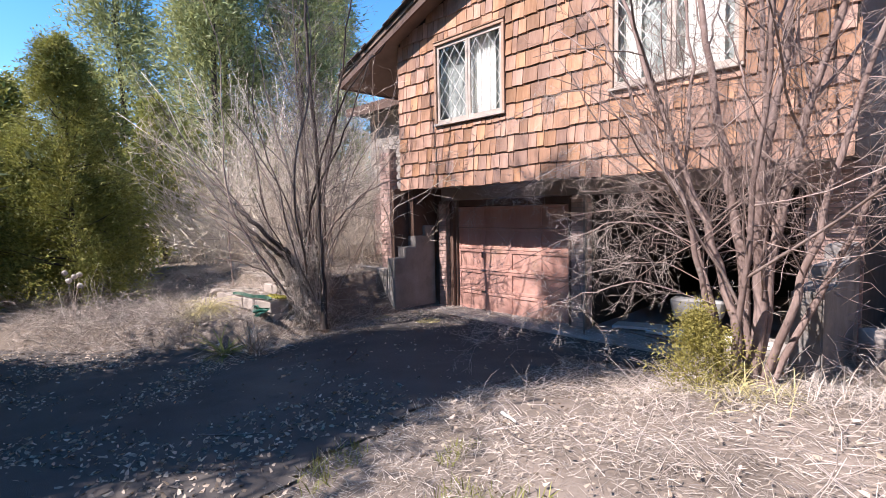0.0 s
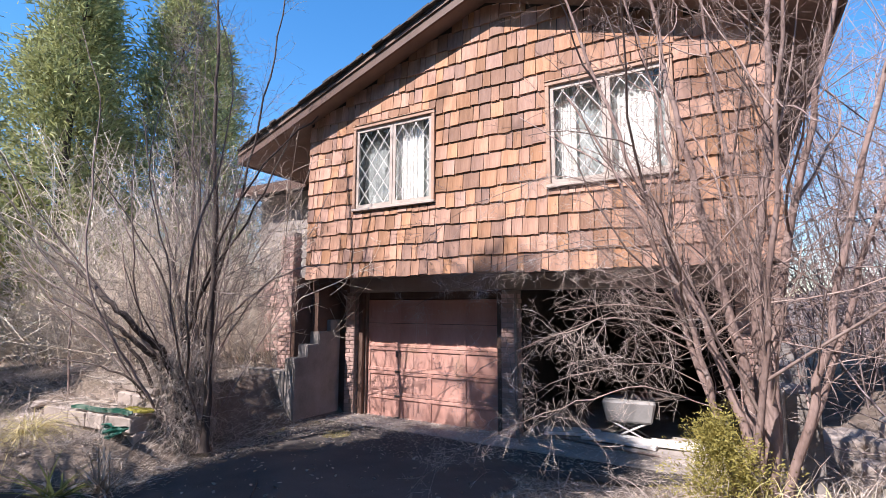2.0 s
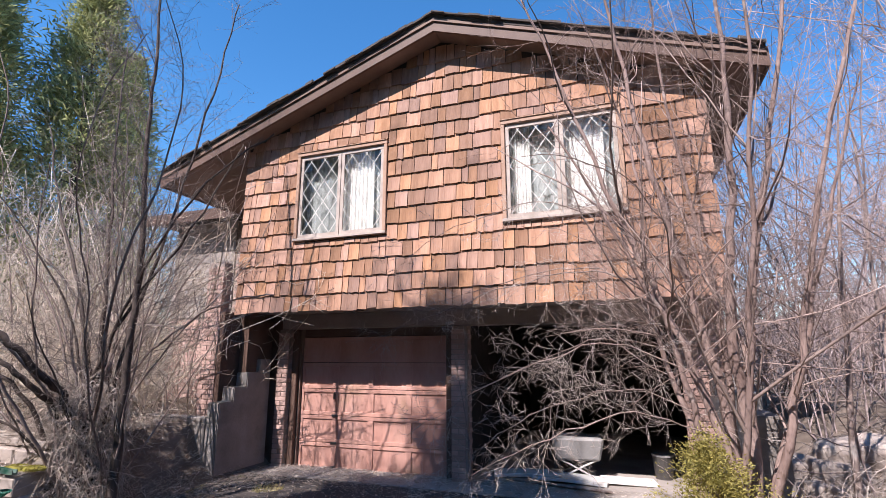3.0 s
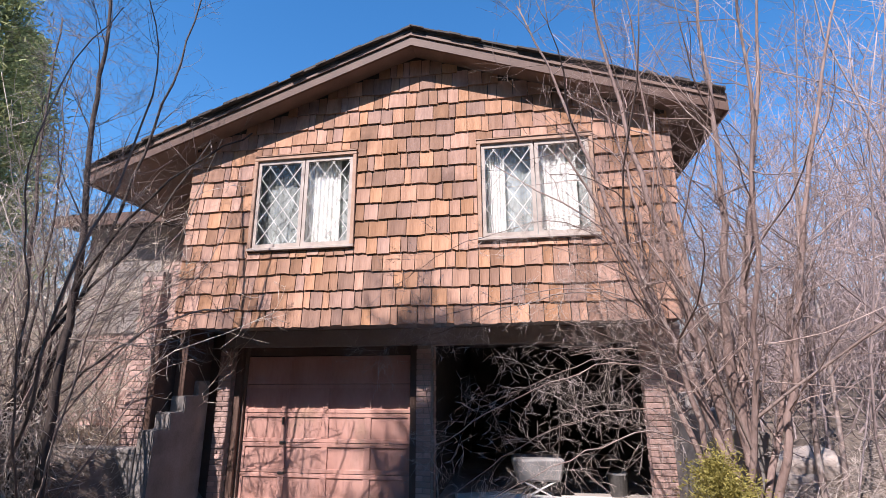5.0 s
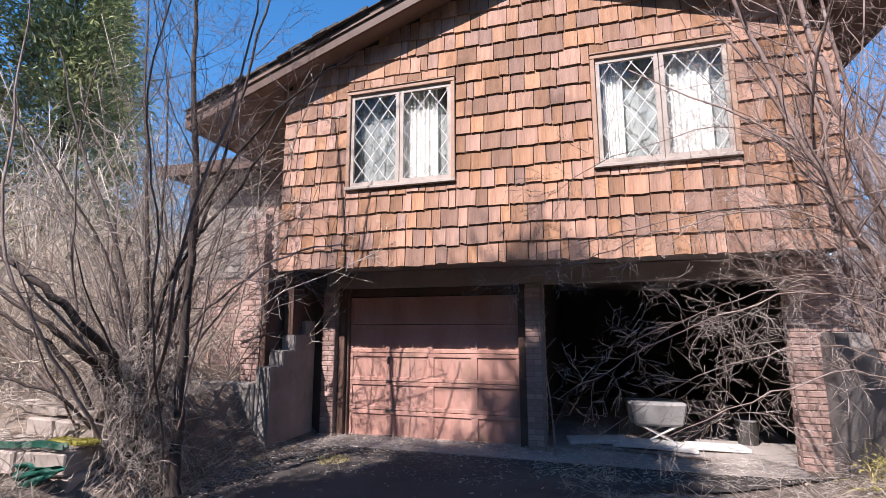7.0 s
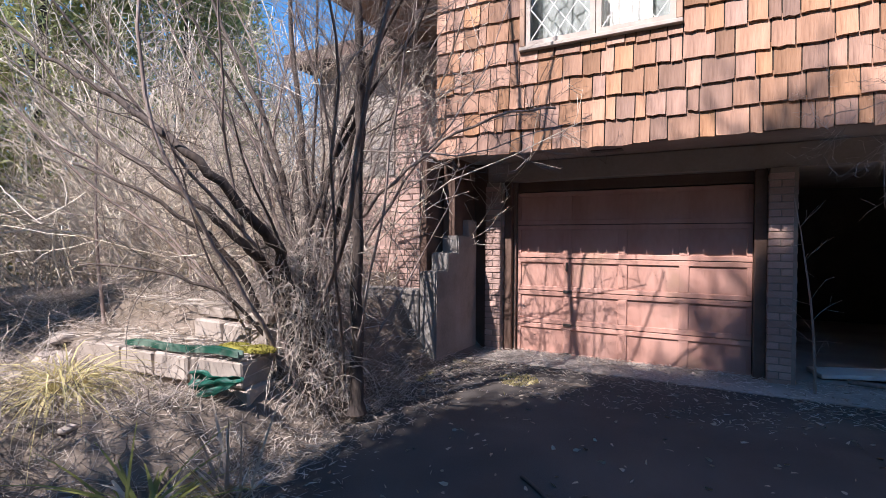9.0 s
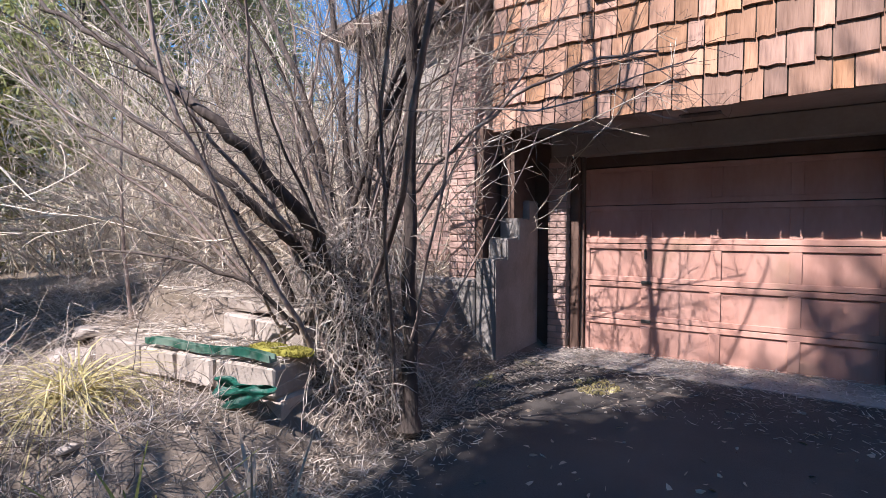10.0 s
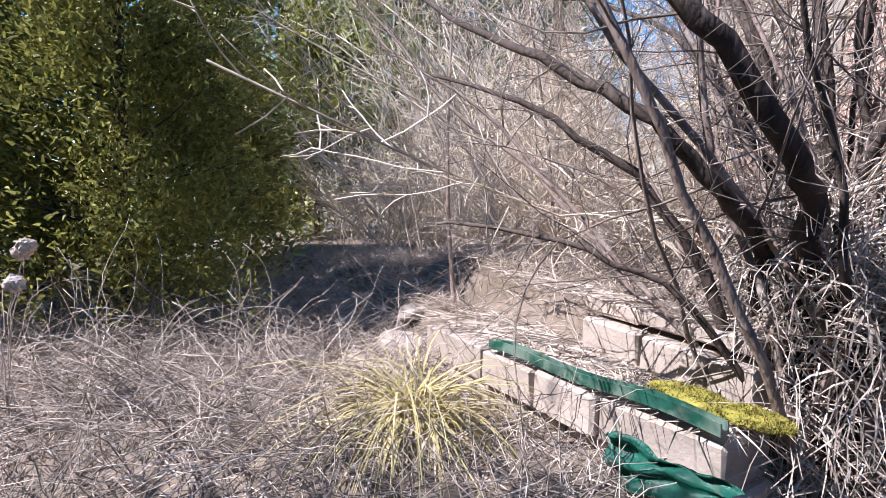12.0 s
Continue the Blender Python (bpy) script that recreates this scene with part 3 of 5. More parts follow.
def scatter(seed, n, x0, x1, y0, y1, keep):
    rng = random.Random(seed)
    out = []
    while len(out) < n:
        x, y = rng.uniform(x0, x1), rng.uniform(y0, y1)
        if keep(x, y, rng.random()):
            out.append((x, y))
    return out


# ---- shrub beside the forecourt ----
def left_shrub():
    rng = random.Random(11)
    shrub = tagged(new("tree"), "bare many-stemmed shrub tree with dark leaning limbs", "tree")
    twig = Store()
    bx, by, bz = -6.9, 4.95, 0.35
    main = through_points([(-6.25, 4.95, 0.05), (-6.27, 4.97, 0.8), (-6.23, 4.93, 1.8), (-6.2, 4.9, 2.9), (-6.36, 4.9, 4.2), (-6.43, 4.92, 5.6), (-6.6, 4.95, 7.0)], rng, 0.012)
    rr = taper(main, 0.055, 0.012)
    rr[0] = 0.085
    s = Store()
    s.tube(main, rr, 9)
    s.mesh("trunk", DARKBARK, shrub, "dark slender trunk")
    sprout(twig, main, rr, rng, 9.5, 1.8, 2, Vector((0, 0, 0.05)), 0.85, 0.3)
    limbs = [
        [(-6.95, 4.9, 0.3), (-6.85, 4.83, 0.9), (-6.72, 4.6, 1.3), (-6.69, 4.3, 1.58), (-6.83, 4.0, 1.92), (-7.28, 3.92, 2.24), (-7.9, 3.86, 2.56), (-8.5, 3.77, 2.9), (-9.5, 3.65, 3.6)],
        [(-7.0, 4.9, 0.3), (-6.93, 4.75, 1.05), (-6.93, 4.45, 1.38), (-7.15, 4.2, 1.68), (-7.7, 4.08, 2.0), (-8.4, 4.0, 2.4), (-9.5, 3.95, 3.1)],
        [(-6.85, 4.95, 0.35), (-7.0, 5.0, 1.5), (-7.5, 5.1, 2.6), (-8.3, 5.2, 3.8), (-9.0, 5.3, 5.2)],
        [(-6.8, 5.0, 0.35), (-6.9, 5.1, 1.6), (-7.15, 5.2, 3.0), (-7.5, 5.3, 4.6), (-7.7, 5.4, 6.4)],
        [(-6.75, 4.9, 0.3), (-6.7, 4.9, 1.5), (-6.3, 4.95, 2.3), (-5.7, 5.1, 3.2), (-5.2, 5.3, 4.3)],
        [(-6.7, 4.95, 0.3), (-6.62, 5.05, 1.2), (-6.1, 5.25, 1.9), (-5.5, 5.5, 2.35), (-4.9, 5.7, 2.45)],
        [(-6.95, 4.85, 0.3), (-7.15, 4.55, 1.2), (-7.6, 4.2, 1.7), (-8.3, 3.95, 2.0)],
        [(-6.8, 4.8, 0.3), (-7.0, 4.4, 0.95), (-7.4, 4.1, 1.15), (-8.1, 3.9, 1.2)],
        [(-6.7, 4.9, 0.3), (-6.55, 4.9, 1.7), (-6.0, 4.9, 2.9), (-5.3, 4.9, 3.7), (-4.5, 5.0, 4.2)],
        [(-6.7, 5.0, 0.3), (-6.5, 5.1, 1.9), (-6.2, 5.3, 3.6), (-5.9, 5.4, 5.2), (-5.7, 5.5, 6.6)],
        [(-6.9, 5.0, 0.3), (-7.2, 5.2, 1.5), (-8.0, 5.5, 2.4), (-9.2, 5.8, 3.1), (-10.4, 6.0, 3.6)],
    ]
    for i, spots in enumerate(limbs):
        pts = through_points(spots, rng, 0.02)
        r = taper(pts, (0.055, 0.045, 0.04, 0.035, 0.028, 0.02, 0.032, 0.018, 0.022, 0.026, 0.03)[i], 0.008)
        s = Store()
        s.tube(pts, r, 7)
        s.mesh("limb", DARKBARK if i != 5 else BARK, shrub)
        sprout(twig, pts, r, rng, 5.2, 1.25, 2, Vector((0, 0, 0.02)), 1.05, 0.15)
    for i in range(34):
        a = rng.uniform(0, 2 * math.pi)
        p = Vector((-6.75 + 0.42 * math.cos(a) * rng.random(), 5.0 + 0.3 * math.sin(a) * rng.random(), 0.2))
        way = Vector((rng.gauss(-0.08, 0.38), rng.gauss(0.02, 0.3), 1)).normalized()
        pts = course(p, way, rng.uniform(2.0, 6.5), 0.22, 0.17, Vector((0, 0, 0.035)), rng)
        r = taper(pts, rng.uniform(0.011, 0.024), 0.004)
        s = Store()
        s.tube(pts, r, 5)
        s.mesh("stem", BARK if i % 6 else DARKBARK, shrub)
        sprout(twig, pts, r, rng, 3.8, 1.0, 2, Vector((0, 0, 0.03)), 1.0, 0.25)
    tagged(twig.mesh("twig", GREYTWIG, shrub, "fine dark bare twigs"), kind="stuff")
    return shrub


left_shrub()


def tangle():
    """Dead vines and leaves wrapped round the foot of the shrub."""
    rng = random.Random(5)
    s = Store()
    for _ in range(1000):
        a = rng.uniform(0, 2 * math.pi)
        rad = 0.15 + 0.34 * math.sqrt(rng.random())
        h = rng.uniform(0.15, 1.55)
        p = Vector((-6.72 + rad * math.cos(a) * 0.8, 4.95 + rad * math.sin(a) * 0.7, h * (1.1 - 0.5 * rad)))
        pts = course(p, rand_dir(rng) + Vector((0, 0, 0.2)), rng.uniform(0.2, 0.6), 0.08, 0.4, Vector((0, 0, -0.22)), rng)
        s.tube(pts, taper(pts, 0.0032, 0.0015), 3)
    g = np.random.default_rng(4)
    n = 4200
    a, rad = g.uniform(0, 2 * np.pi, n), 0.12 + 0.36 * np.sqrt(g.random(n))
    pts = np.stack([-6.72 + rad * np.cos(a), 4.95 + rad * 0.75 * np.sin(a), g.uniform(0.1, 1.5, n) * (1.15 - 0.5 * rad)], 1)
    ways = g.normal(size=(n, 3))
    ways[:, 2] -= 0.6
    ways /= np.linalg.norm(ways, axis=1, keepdims=True)
    v, f = strips(pts, ways, g.uniform(0.06, 0.17, n), g.uniform(0.003, 0.010, n), 0.8, g)
    k = len(s.v)
    s.v += v
    s.f += [tuple(i + k for i in q) for q in f]
    tagged(s.mesh("vine_tangle", VINE, even=False), "pale dead vines and leaves tangled round shrub stems", "dead vines", kind="stuff")


tangle()


# ---- many-stemmed tree at the other side ----
def right_tree():
    rng = random.Random(23)
    tree = tagged(new("tree"), "bare multi-stemmed tree with pale bark and drooping twigs", "tree")
    twig, upper = Store(), Store()
    b = Vector((-0.2, 5.08, 0.36))
    stems = [
        ([(0, 0, 0), (-0.12, 0.0, 0.9), (-0.42, -0.02, 1.8), (-0.72, -0.05, 2.6), (-1.05, -0.1, 3.7), (-1.5, -0.1, 5.0)], 0.058),
        ([(0.02, 0.05, 0), (-0.02, 0.1, 1.0), (-0.2, 0.15, 2.0), (-0.42, 0.2, 3.2), (-0.6, 0.3, 4.6), (-0.75, 0.4, 6.2)], 0.07),
        ([(-0.06, -0.05, 0), (-0.22, -0.1, 0.7), (-0.38, -0.15, 1.5), (-0.75, -0.25, 2.4), (-1.2, -0.3, 3.3)], 0.045),
        ([(0.06, 0.0, 0), (0.1, 0.02, 0.8), (0.08, 0.05, 1.7), (0.22, 0.1, 2.9), (0.3, 0.2, 4.4), (0.35, 0.2, 6.4)], 0.08),
        ([(0.08, 0.05, 0), (0.13, 0.1, 0.9), (0.26, 0.15, 1.8), (0.5, 0.2, 2.9), (0.8, 0.3, 4.3), (1.1, 0.4, 6.0)], 0.07),
        ([(0.1, -0.04, 0), (0.3, -0.08, 0.75), (0.5, -0.1, 1.5), (0.75, -0.1, 2.6), (1.2, 0.0, 4.0), (1.6, 0.1, 5.2)], 0.05),
        ([(0.03, 0.12, 0), (0.05, 0.3, 1.1), (0.0, 0.5, 2.3), (-0.15, 0.7, 3.8), (-0.2, 0.8, 5.6)], 0.05),
        ([(-0.02, -0.1, 0), (0.05, -0.25, 1.0), (0.2, -0.4, 2.2), (0.3, -0.5, 3.6), (0.35, -0.6, 5.2)], 0.04),
        ([(0.12, 0.1, 0), (0.5, 0.3, 1.1), (0.95, 0.5, 2.4), (1.5, 0.8, 3.9)], 0.045),
        ([(-0.08, 0.02, 0), (-0.3, 0.1, 0.9), (-0.5, 0.15, 1.9), (-0.5, 0.2, 3.0), (-0.8, 0.2, 4.4)], 0.04),
    ]
    for spots, r0 in stems:
        pts = through_points([b + Vector(s) for s in spots], rng, 0.022)
        r = taper(pts, r0 * 0.7, 0.007)
        r[0] *= 1.25
        s = Store()
        s.tube(pts, r, 8)
        s.mesh("stem", REDBARK, tree)
        sprout(upper, pts, r, rng, 0.9, 2.6, 1, Vector((0, 0, 0.05)), 0.6, 0.2, 0.004, 5, 0.0075)
        sprout(upper, pts, r, rng, 6.5, 1.5, 2, Vector((0, 0, 0.03)), 0.95, 0.25)
    droop = [
        ([(-0.4, -0.02, 1.75), (-0.9, -0.1, 2.05), (-1.6, -0.1, 1.95), (-2.3, -0.05, 1.75), (-2.9, 0.0, 1.55)], 0.02),
        ([(-0.5, 0.1, 1.9), (-1.0, 0.3, 2.15), (-1.7, 0.5, 2.1), (-2.4, 0.6, 1.95), (-3.0, 0.7, 1.85)], 0.018),
        ([(-0.3, -0.1, 1.25), (-0.8, -0.2, 1.45), (-1.4, -0.25, 1.3), (-2.0, -0.3, 1.0), (-2.5, -0.3, 0.7)], 0.02),
        ([(-0.35, 0.1, 1.4), (-0.9, 0.2, 1.5), (-1.5, 0.3, 1.3), (-2.1, 0.4, 1.05)], 0.016),
        ([(-0.2, -0.1, 0.8), (-0.7, -0.3, 0.95), (-1.3, -0.4, 0.75), (-1.9, -0.45, 0.45), (-2.4, -0.5, 0.15)], 0.017),
        ([(-0.2, 0.0, 0.9), (-0.7, 0.0, 1.1), (-1.3, 0.0, 0.95), (-1.8, 0.1, 0.7), (-2.2, 0.1, 0.4)], 0.016),
        ([(-0.6, -0.1, 2.3), (-1.2, -0.3, 2.6), (-1.9, -0.4, 2.5), (-2.5, -0.4, 2.2)], 0.016),
    ]
    for spots, r0 in droop:
        pts = through_points([b + Vector(s) for s in spots], rng, 0.02)
        r = taper(pts, r0 * 0.33, 0.0018)
        s = Store()
        s.tube(pts, r, 6)
        s.mesh("branch", BARK, tree, "thin drooping branch")
        sprout(twig, pts, r, rng, 13, 0.7, 2, Vector((0, 0, -0.03)), 0.95, 0.08, 0.0011, 3, 0.0027)
    tagged(twig.mesh("twig", TWIG, tree, "pale fine bare twigs"), kind="stuff")
    tagged(upper.mesh("twig", REDTWIG, tree, "brown bare twigs of the upper crown"), kind="stuff")
    return tree


right_tree()


def sapling(x, y, way, height, r, seed, material=BARK, twigs=3.0, size=0.6):
    rng = random.Random(seed)
    t = tagged(new("sapling"), "thin bare sapling with a few fine twigs", "sapling", "thin saplings")
    p = Vector((x, y, ground(x, y) - 0.05))
    pts = course(p, Vector(way).normalized(), height, 0.3, 0.05, Vector((0, 0, 0.015)), rng)
    rr = taper(pts, r, 0.003)
    s = Store()
    s.tube(pts, rr, 6)
    s.mesh("stem", material, t)
    s = Store()
    sprout(s, pts, rr, rng, twigs, size, 1, Vector((0, 0, 0.03)), 0.8, 0.2)
    tagged(s.mesh("twig", TWIG, t), kind="stuff")


sapling(1.02, 3.55, (0.03, 0.02, 1), 5.0, 0.02, 31)
sapling(-9.2, 4.65, (-0.35, 0.05, 1), 3.4, 0.022, 32)
sapling(-8.75, 5.3, (-0.12, 0.05, 1), 3.2, 0.016, 33)
sapling(-9.4, 5.9, (-0.05, 0.0, 1), 3.0, 0.014, 34)
sapling(-2.95, 7.5, (0.02, -0.05, 1), 1.9, 0.014, 35, BARK, 6.0, 0.5)
sapling(0.75, 5.9, (0.1, 0.05, 1), 4.5, 0.03, 36)
sapling(1.3, 6.6, (0.15, 0.1, 1), 4.5, 0.03, 37)


# ---- far brush ----
def thicket(name, seed, spots, heights, material, label, radius=0.018, twigs=2.2, size=0.9, wild=0.09):
    rng = random.Random(seed)
    s = Store()
    for x, y in spots:
        h = rng.uniform(*heights)
        p = Vector((x, y, ground(x, y) - 0.05))
        pts = course(p, Vector((rng.gauss(0, wild * 2), rng.gauss(0, wild * 2), 1)).normalized(), h, h / 6, wild, Vector((0, 0, 0.02)), rng)
        rr = taper(pts, radius * rng.uniform(0.6, 1.4), 0.005)
        s.tube(pts, rr, 3)
        sprout(s, pts, rr, rng, twigs, size, 1, Vector((0, 0, 0.04)), 0.95, 0.08, 0.0035)
    return tagged(s.mesh(name, material), label, "brush", kind="stuff")


thicket("brush", 41, scatter(41, 760, -16, -7.4, 5.3, 12, lambda x, y, u: not (-10.6 < x and y > 8.0) and u < 1 - 0.08 * (y - 5)), (1.2, 5.4), BRUSH, "pale dry leafless brush thicket on the bank", 0.010, 4.4, 0.9, 0.3)
thicket("brush", 42, scatter(42, 800, 0.9, 15, 5.2, 20, lambda x, y, u: y > 4.5 + 0.1 * x and u < 1.1 - 0.05 * x), (2.5, 8.5), SLOPEBRUSH, "grey leafless saplings and brush on the slope", 0.014, 3.4, 1.2, 0.2)
thicket("brush", 43, scatter(43, 90, -26, -9, 12, 30, lambda x, y, u: True), (4, 9), BRUSH, "distant bare trees behind the house", 0.03, 2.0, 1.5, 0.12)
thicket("brush", 44, scatter(44, 110, 2, 30, 12, 32, lambda x, y, u: True), (5, 10), SLOPEBRUSH, "distant bare trees on the slope", 0.035, 2.0, 1.6, 0.12)


def far_woods():
    """An unseen evergreen wood behind the walk, added to cut the low sky light."""
    g = np.random.default_rng(9)
    n = 16000
    u = g.random(n)
    x = np.where(u < 0.72, -30 + 64 * u / 0.72, 22 + g.normal(0, 1.2, n))
    y = np.where(u < 0.72, -15 + 1.5 * np.sin(x * 0.5) + g.normal(0, 1.0, n), -15 + 22 * (u - 0.72) / 0.28)
    top = 13.0 + 2.6 * np.sin(x * 0.9 + y * 0.4) + 1.3 * np.sin(x * 2.3 + y)
    z = g.random(n) * top
    pts = np.stack([x, y, z + 0.2], 1)
    ways = g.normal(size=(n, 3)) + np.array([0, 0, 0.5])
    ways /= np.linalg.norm(ways, axis=1, keepdims=True)
    v, f = strips(pts, ways, g.uniform(0.8, 1.7, n), g.uniform(0.4, 0.8, n), 0.4, g)
    tagged(raw("far_woods", v, f, WOODLEAF), "unseen dark evergreen wood, added behind the walk to cut sky light", "woods", kind="stuff")


far_woods()


# ---- conifers ----
def crown(name, seed, height, radius, sprays, leaf, material, parent, base=0.15, point=0.75, clumps=0, spires=0):
    """A crown of many short flat leaves in drooping sprays, uneven and with gaps."""
    g = np.random.default_rng(seed)
    n = sprays
    k = clumps or int(height * 36)
    u0 = g.random(k) ** 0.85
    turn0 = g.uniform(0, 2 * np.pi, k)
    if spires:
        column = g.integers(0, spires, k)
        turn0 = column * 2.399 + g.normal(0, 0.13, k)
    z0 = base + u0 * (height - base)
    lobes = 1 + 0.2 * np.sin(turn0 * 3 + z0 * 1.1) + 0.16 * np.sin(turn0 * 5 - z0 * 2.1)
    rad0 = radius * (1 - u0 ** (1 / point)) ** 0.6 * lobes * g.uniform(0.45, 1.08, k) + 0.03
    if spires:
        rad0 *= (0.5 + 0.62 * g.random(spires))[column] * (1 - 0.25 * u0)
    pick = g.integers(0, k, n)
    size = (0.055 + 0.10 * rad0[pick])[:, None] * np.array([1, 1, 1.5])
    root = np.stack([rad0 * np.cos(turn0), rad0 * np.sin(turn0), z0], 1)[pick] + g.normal(size=(n, 3)) * size
    root[:, 2] = np.maximum(root[:, 2], 0.03)
    turn = np.arctan2(root[:, 1], root[:, 0])
    per = 6
    out = np.stack([np.cos(turn), np.sin(turn), g.uniform(0.3, 1.6, n)], 1)
    roots = np.repeat(root, per, 0) + g.normal(size=(n * per, 3)) * leaf * 0.85
    ways = np.repeat(out, per, 0) + g.normal(size=(n * per, 3)) * 0.75
    ways /= np.linalg.norm(ways, axis=1, keepdims=True)
    v, f = strips(roots, ways, leaf * g.uniform(0.6, 1.5, n * per), leaf * (0.5 if material is NEEDLE else 0.8) * g.uniform(0.26, 0.5, n * per), 0.5, g)
    return raw(name, v, f, material, parent)


def conifer(seed, height, radius, sprays, leaf, material, label, base=0.15, point=0.75, spires=0):
    rng = random.Random(seed)
    tree = tagged(new("conifer"), label, "conifer tree", "conifers")
    s = Store()
    pts = course(Vector((0, 0, -0.1)), Vector((0, 0, 1)), height * 0.97, height / 12, 0.02, Vector((0, 0, 0.02)), rng)
    s.tube(pts, taper(pts, 0.02 * height * 0.7, 0.01), 8)
    for _ in range(int(height * 9)):
        z = rng.uniform(base, height * 0.9)
        a = rng.uniform(0, 2 * math.pi)
        reach = radius * (1 - (z / height) ** (1 / point)) ** 0.6 * 0.8
        arm = course(Vector((0, 0, z)), Vector((math.cos(a), math.sin(a), 0.25)), max(0.2, reach), 0.3, 0.08, Vector((0, 0, 0.02)), rng)
        s.tube(arm, taper(arm, 0.018, 0.005), 4)
    s.mesh("trunk", DARKBARK, tree)
    crown("crown", seed, height, radius, sprays, leaf, material, tree, base, point, 0, spires)
    return tree


def plant(tree, x, y, turn=0, size=1.0):
    tree.matrix_basis = pose(x, y, ground(x, y), 0, 0, turn) @ Matrix.Scale(size, 4)
    return tree


def plant_copy(tree, x, y, turn=0):
    return copy_thing(tree, pose(x, y, ground(x, y), 0, 0, turn))


near = plant(conifer(51, 5.0, 1.5, 14000, 0.055, CEDARLEAF, "dense dark green arborvitae with sunlit tips", 0.15, 0.6, 17), -10.9, 2.3)
hedge = plant(conifer(54, 4.9, 1.6, 3000, 0.14, CEDARLEAF, "dark green arborvitae at the road's edge", 0.15, 0.6, 13), -12.2, 0.6)
plant_copy(hedge, -13.3, 3.0, 100)
for x, y, a in ((-11.6, -1.3, 200), (-14.4, 1.6, 260), (-16.2, 5.3, 20)):
    plant_copy(hedge, x, y, a)
spruce = plant(conifer(52, 12.0, 2.0, 4800, 0.2, NEEDLE, "tall green spruce towering behind the brush", 1.0, 0.9), -15.9, 6.9)
for x, y, a in ((-15.2, 9.6, 70), (-18.6, 8.4, 140), (-20.5, 5.4, 200), (-17.6, 12.4, 30)):
    plant_copy(spruce, x, y, a)
# tall trees behind the walk, which shade the driveway
plant(conifer(53, 14.0, 2.15, 17000, 0.24, NEEDLE, "tall dense spruce beside the road, shading the drive", 0.8, 0.5), -6.5, -3.0)
plant_copy(hedge, -5.2, -1.7, 70)
plant_copy(hedge, -8.9, -2.7, 15)

juniper = tagged(new("shrub"), "small golden-green juniper shrub at the tree's foot", "shrub")
crown("foliage", 61, 0.72, 0.40, 1500, 0.036, GOLDLEAF, juniper, 0.02, 0.9, 70)
s = Store()
for k in range(9):
    pts = course(Vector((0, 0, 0)), Vector((math.cos(k * 0.7), math.sin(k * 0.7), 0.8)), 0.5, 0.1, 0.1, Vector((0, 0, 0.05)), random.Random(k))
    s.tube(pts, taper(pts, 0.008, 0.003), 4)
s.mesh("stems", BARK, juniper)
plant(juniper, -0.42, 4.8, 0, 0.74)


# ---- tufts ----
def arcs(root, ways, lengths, widths, sag, g, parts=5):
    """Long blades that rise, arch over and hang, each of several short lengths."""
    n = len(root)
    side = np.stack([-ways[:, 1], ways[:, 0], g.normal(0, 0.15, n)], 1)
    side /= np.linalg.norm(side, axis=1, keepdims=True) + 1e-9
    rows, p, way = [], root.copy(), ways.copy()
    for i in range(parts + 1):
        half = side * (widths * 0.5 * (1 - 0.85 * (i / parts) ** 1.5))[:, None]
        rows += [p - half, p + half]
        way[:, 2] -= sag / parts
        way /= np.linalg.norm(way, axis=1, keepdims=True)
        p = p + way * (lengths / parts)[:, None]
    m = 2 * (parts + 1)
    verts = np.stack(rows, 1).reshape(-1, 3)
    k = np.arange(n) * m
    faces = [np.stack([k + 2 * i, k + 2 * i + 1, k + 2 * i + 3, k + 2 * i + 2], 1) for i in range(parts)]
    return verts.tolist(), np.concatenate(faces).tolist()


def tuft(name, x, y, n, length, width, material, seed, label, rise=(0.1, 1.2), sag=2.2, foot=0.04, lift=0.0):
    g = np.random.default_rng(seed)
    ob = tagged(new(name), label, "grass clump")
    for piece, count, lean, long, stuff, words in (("leaf_blade", n, rise, (0.45, 1.1), material, ""), ("dead_blade", n // 2, (0.9, 1.5), (0.4, 1.0), STRAW, "dead straw-coloured outer blades")):
        turn, flat = g.uniform(0, 2 * np.pi, count), g.uniform(*lean, count)
        root = np.stack([g.normal(0, foot, count), g.normal(0, foot, count), np.full(count, 0.02)], 1)
        ways = np.stack([np.cos(turn) * np.sin(flat), np.sin(turn) * np.sin(flat), np.cos(flat)], 1)
        v, f = arcs(root, ways, length * g.uniform(*long, count), width * g.uniform(0.6, 1.3, count), sag * g.uniform(0.7, 1.2, count), g)
        tagged(raw(piece, v, f, stuff, ob, words), kind="stuff")
    ob.location = (x, y, ground(x, y) + lift)
    return ob


tuft("sedge_tuft", -7.85, 3.66, 560, 0.92, 0.0095, YELLOWGRASS, 71, "yellow-green arching sedge clump on the bank", (0.35, 1.3), 2.5, 0.05, 0.06)
tuft("sedge_tuft", -8.5, 3.95, 260, 0.55, 0.010, STRAW, 72, "dry straw-coloured sedge clump on the bank", (0.5, 1.35), 1.8)
tuft("spiky_plant", -6.45, 3.4, 80, 0.66, 0.032, GREENGRASS, 73, "green spiky yucca-like plant at the drive's edge", (0.6, 1.45), 0.7)
tuft("spiky_plant", -6.2, 3.75, 26, 0.6, 0.024, DEADLEAF, 74, "dead brown sword-leaved plant at the drive's edge", (0.1, 0.9), 0.3)

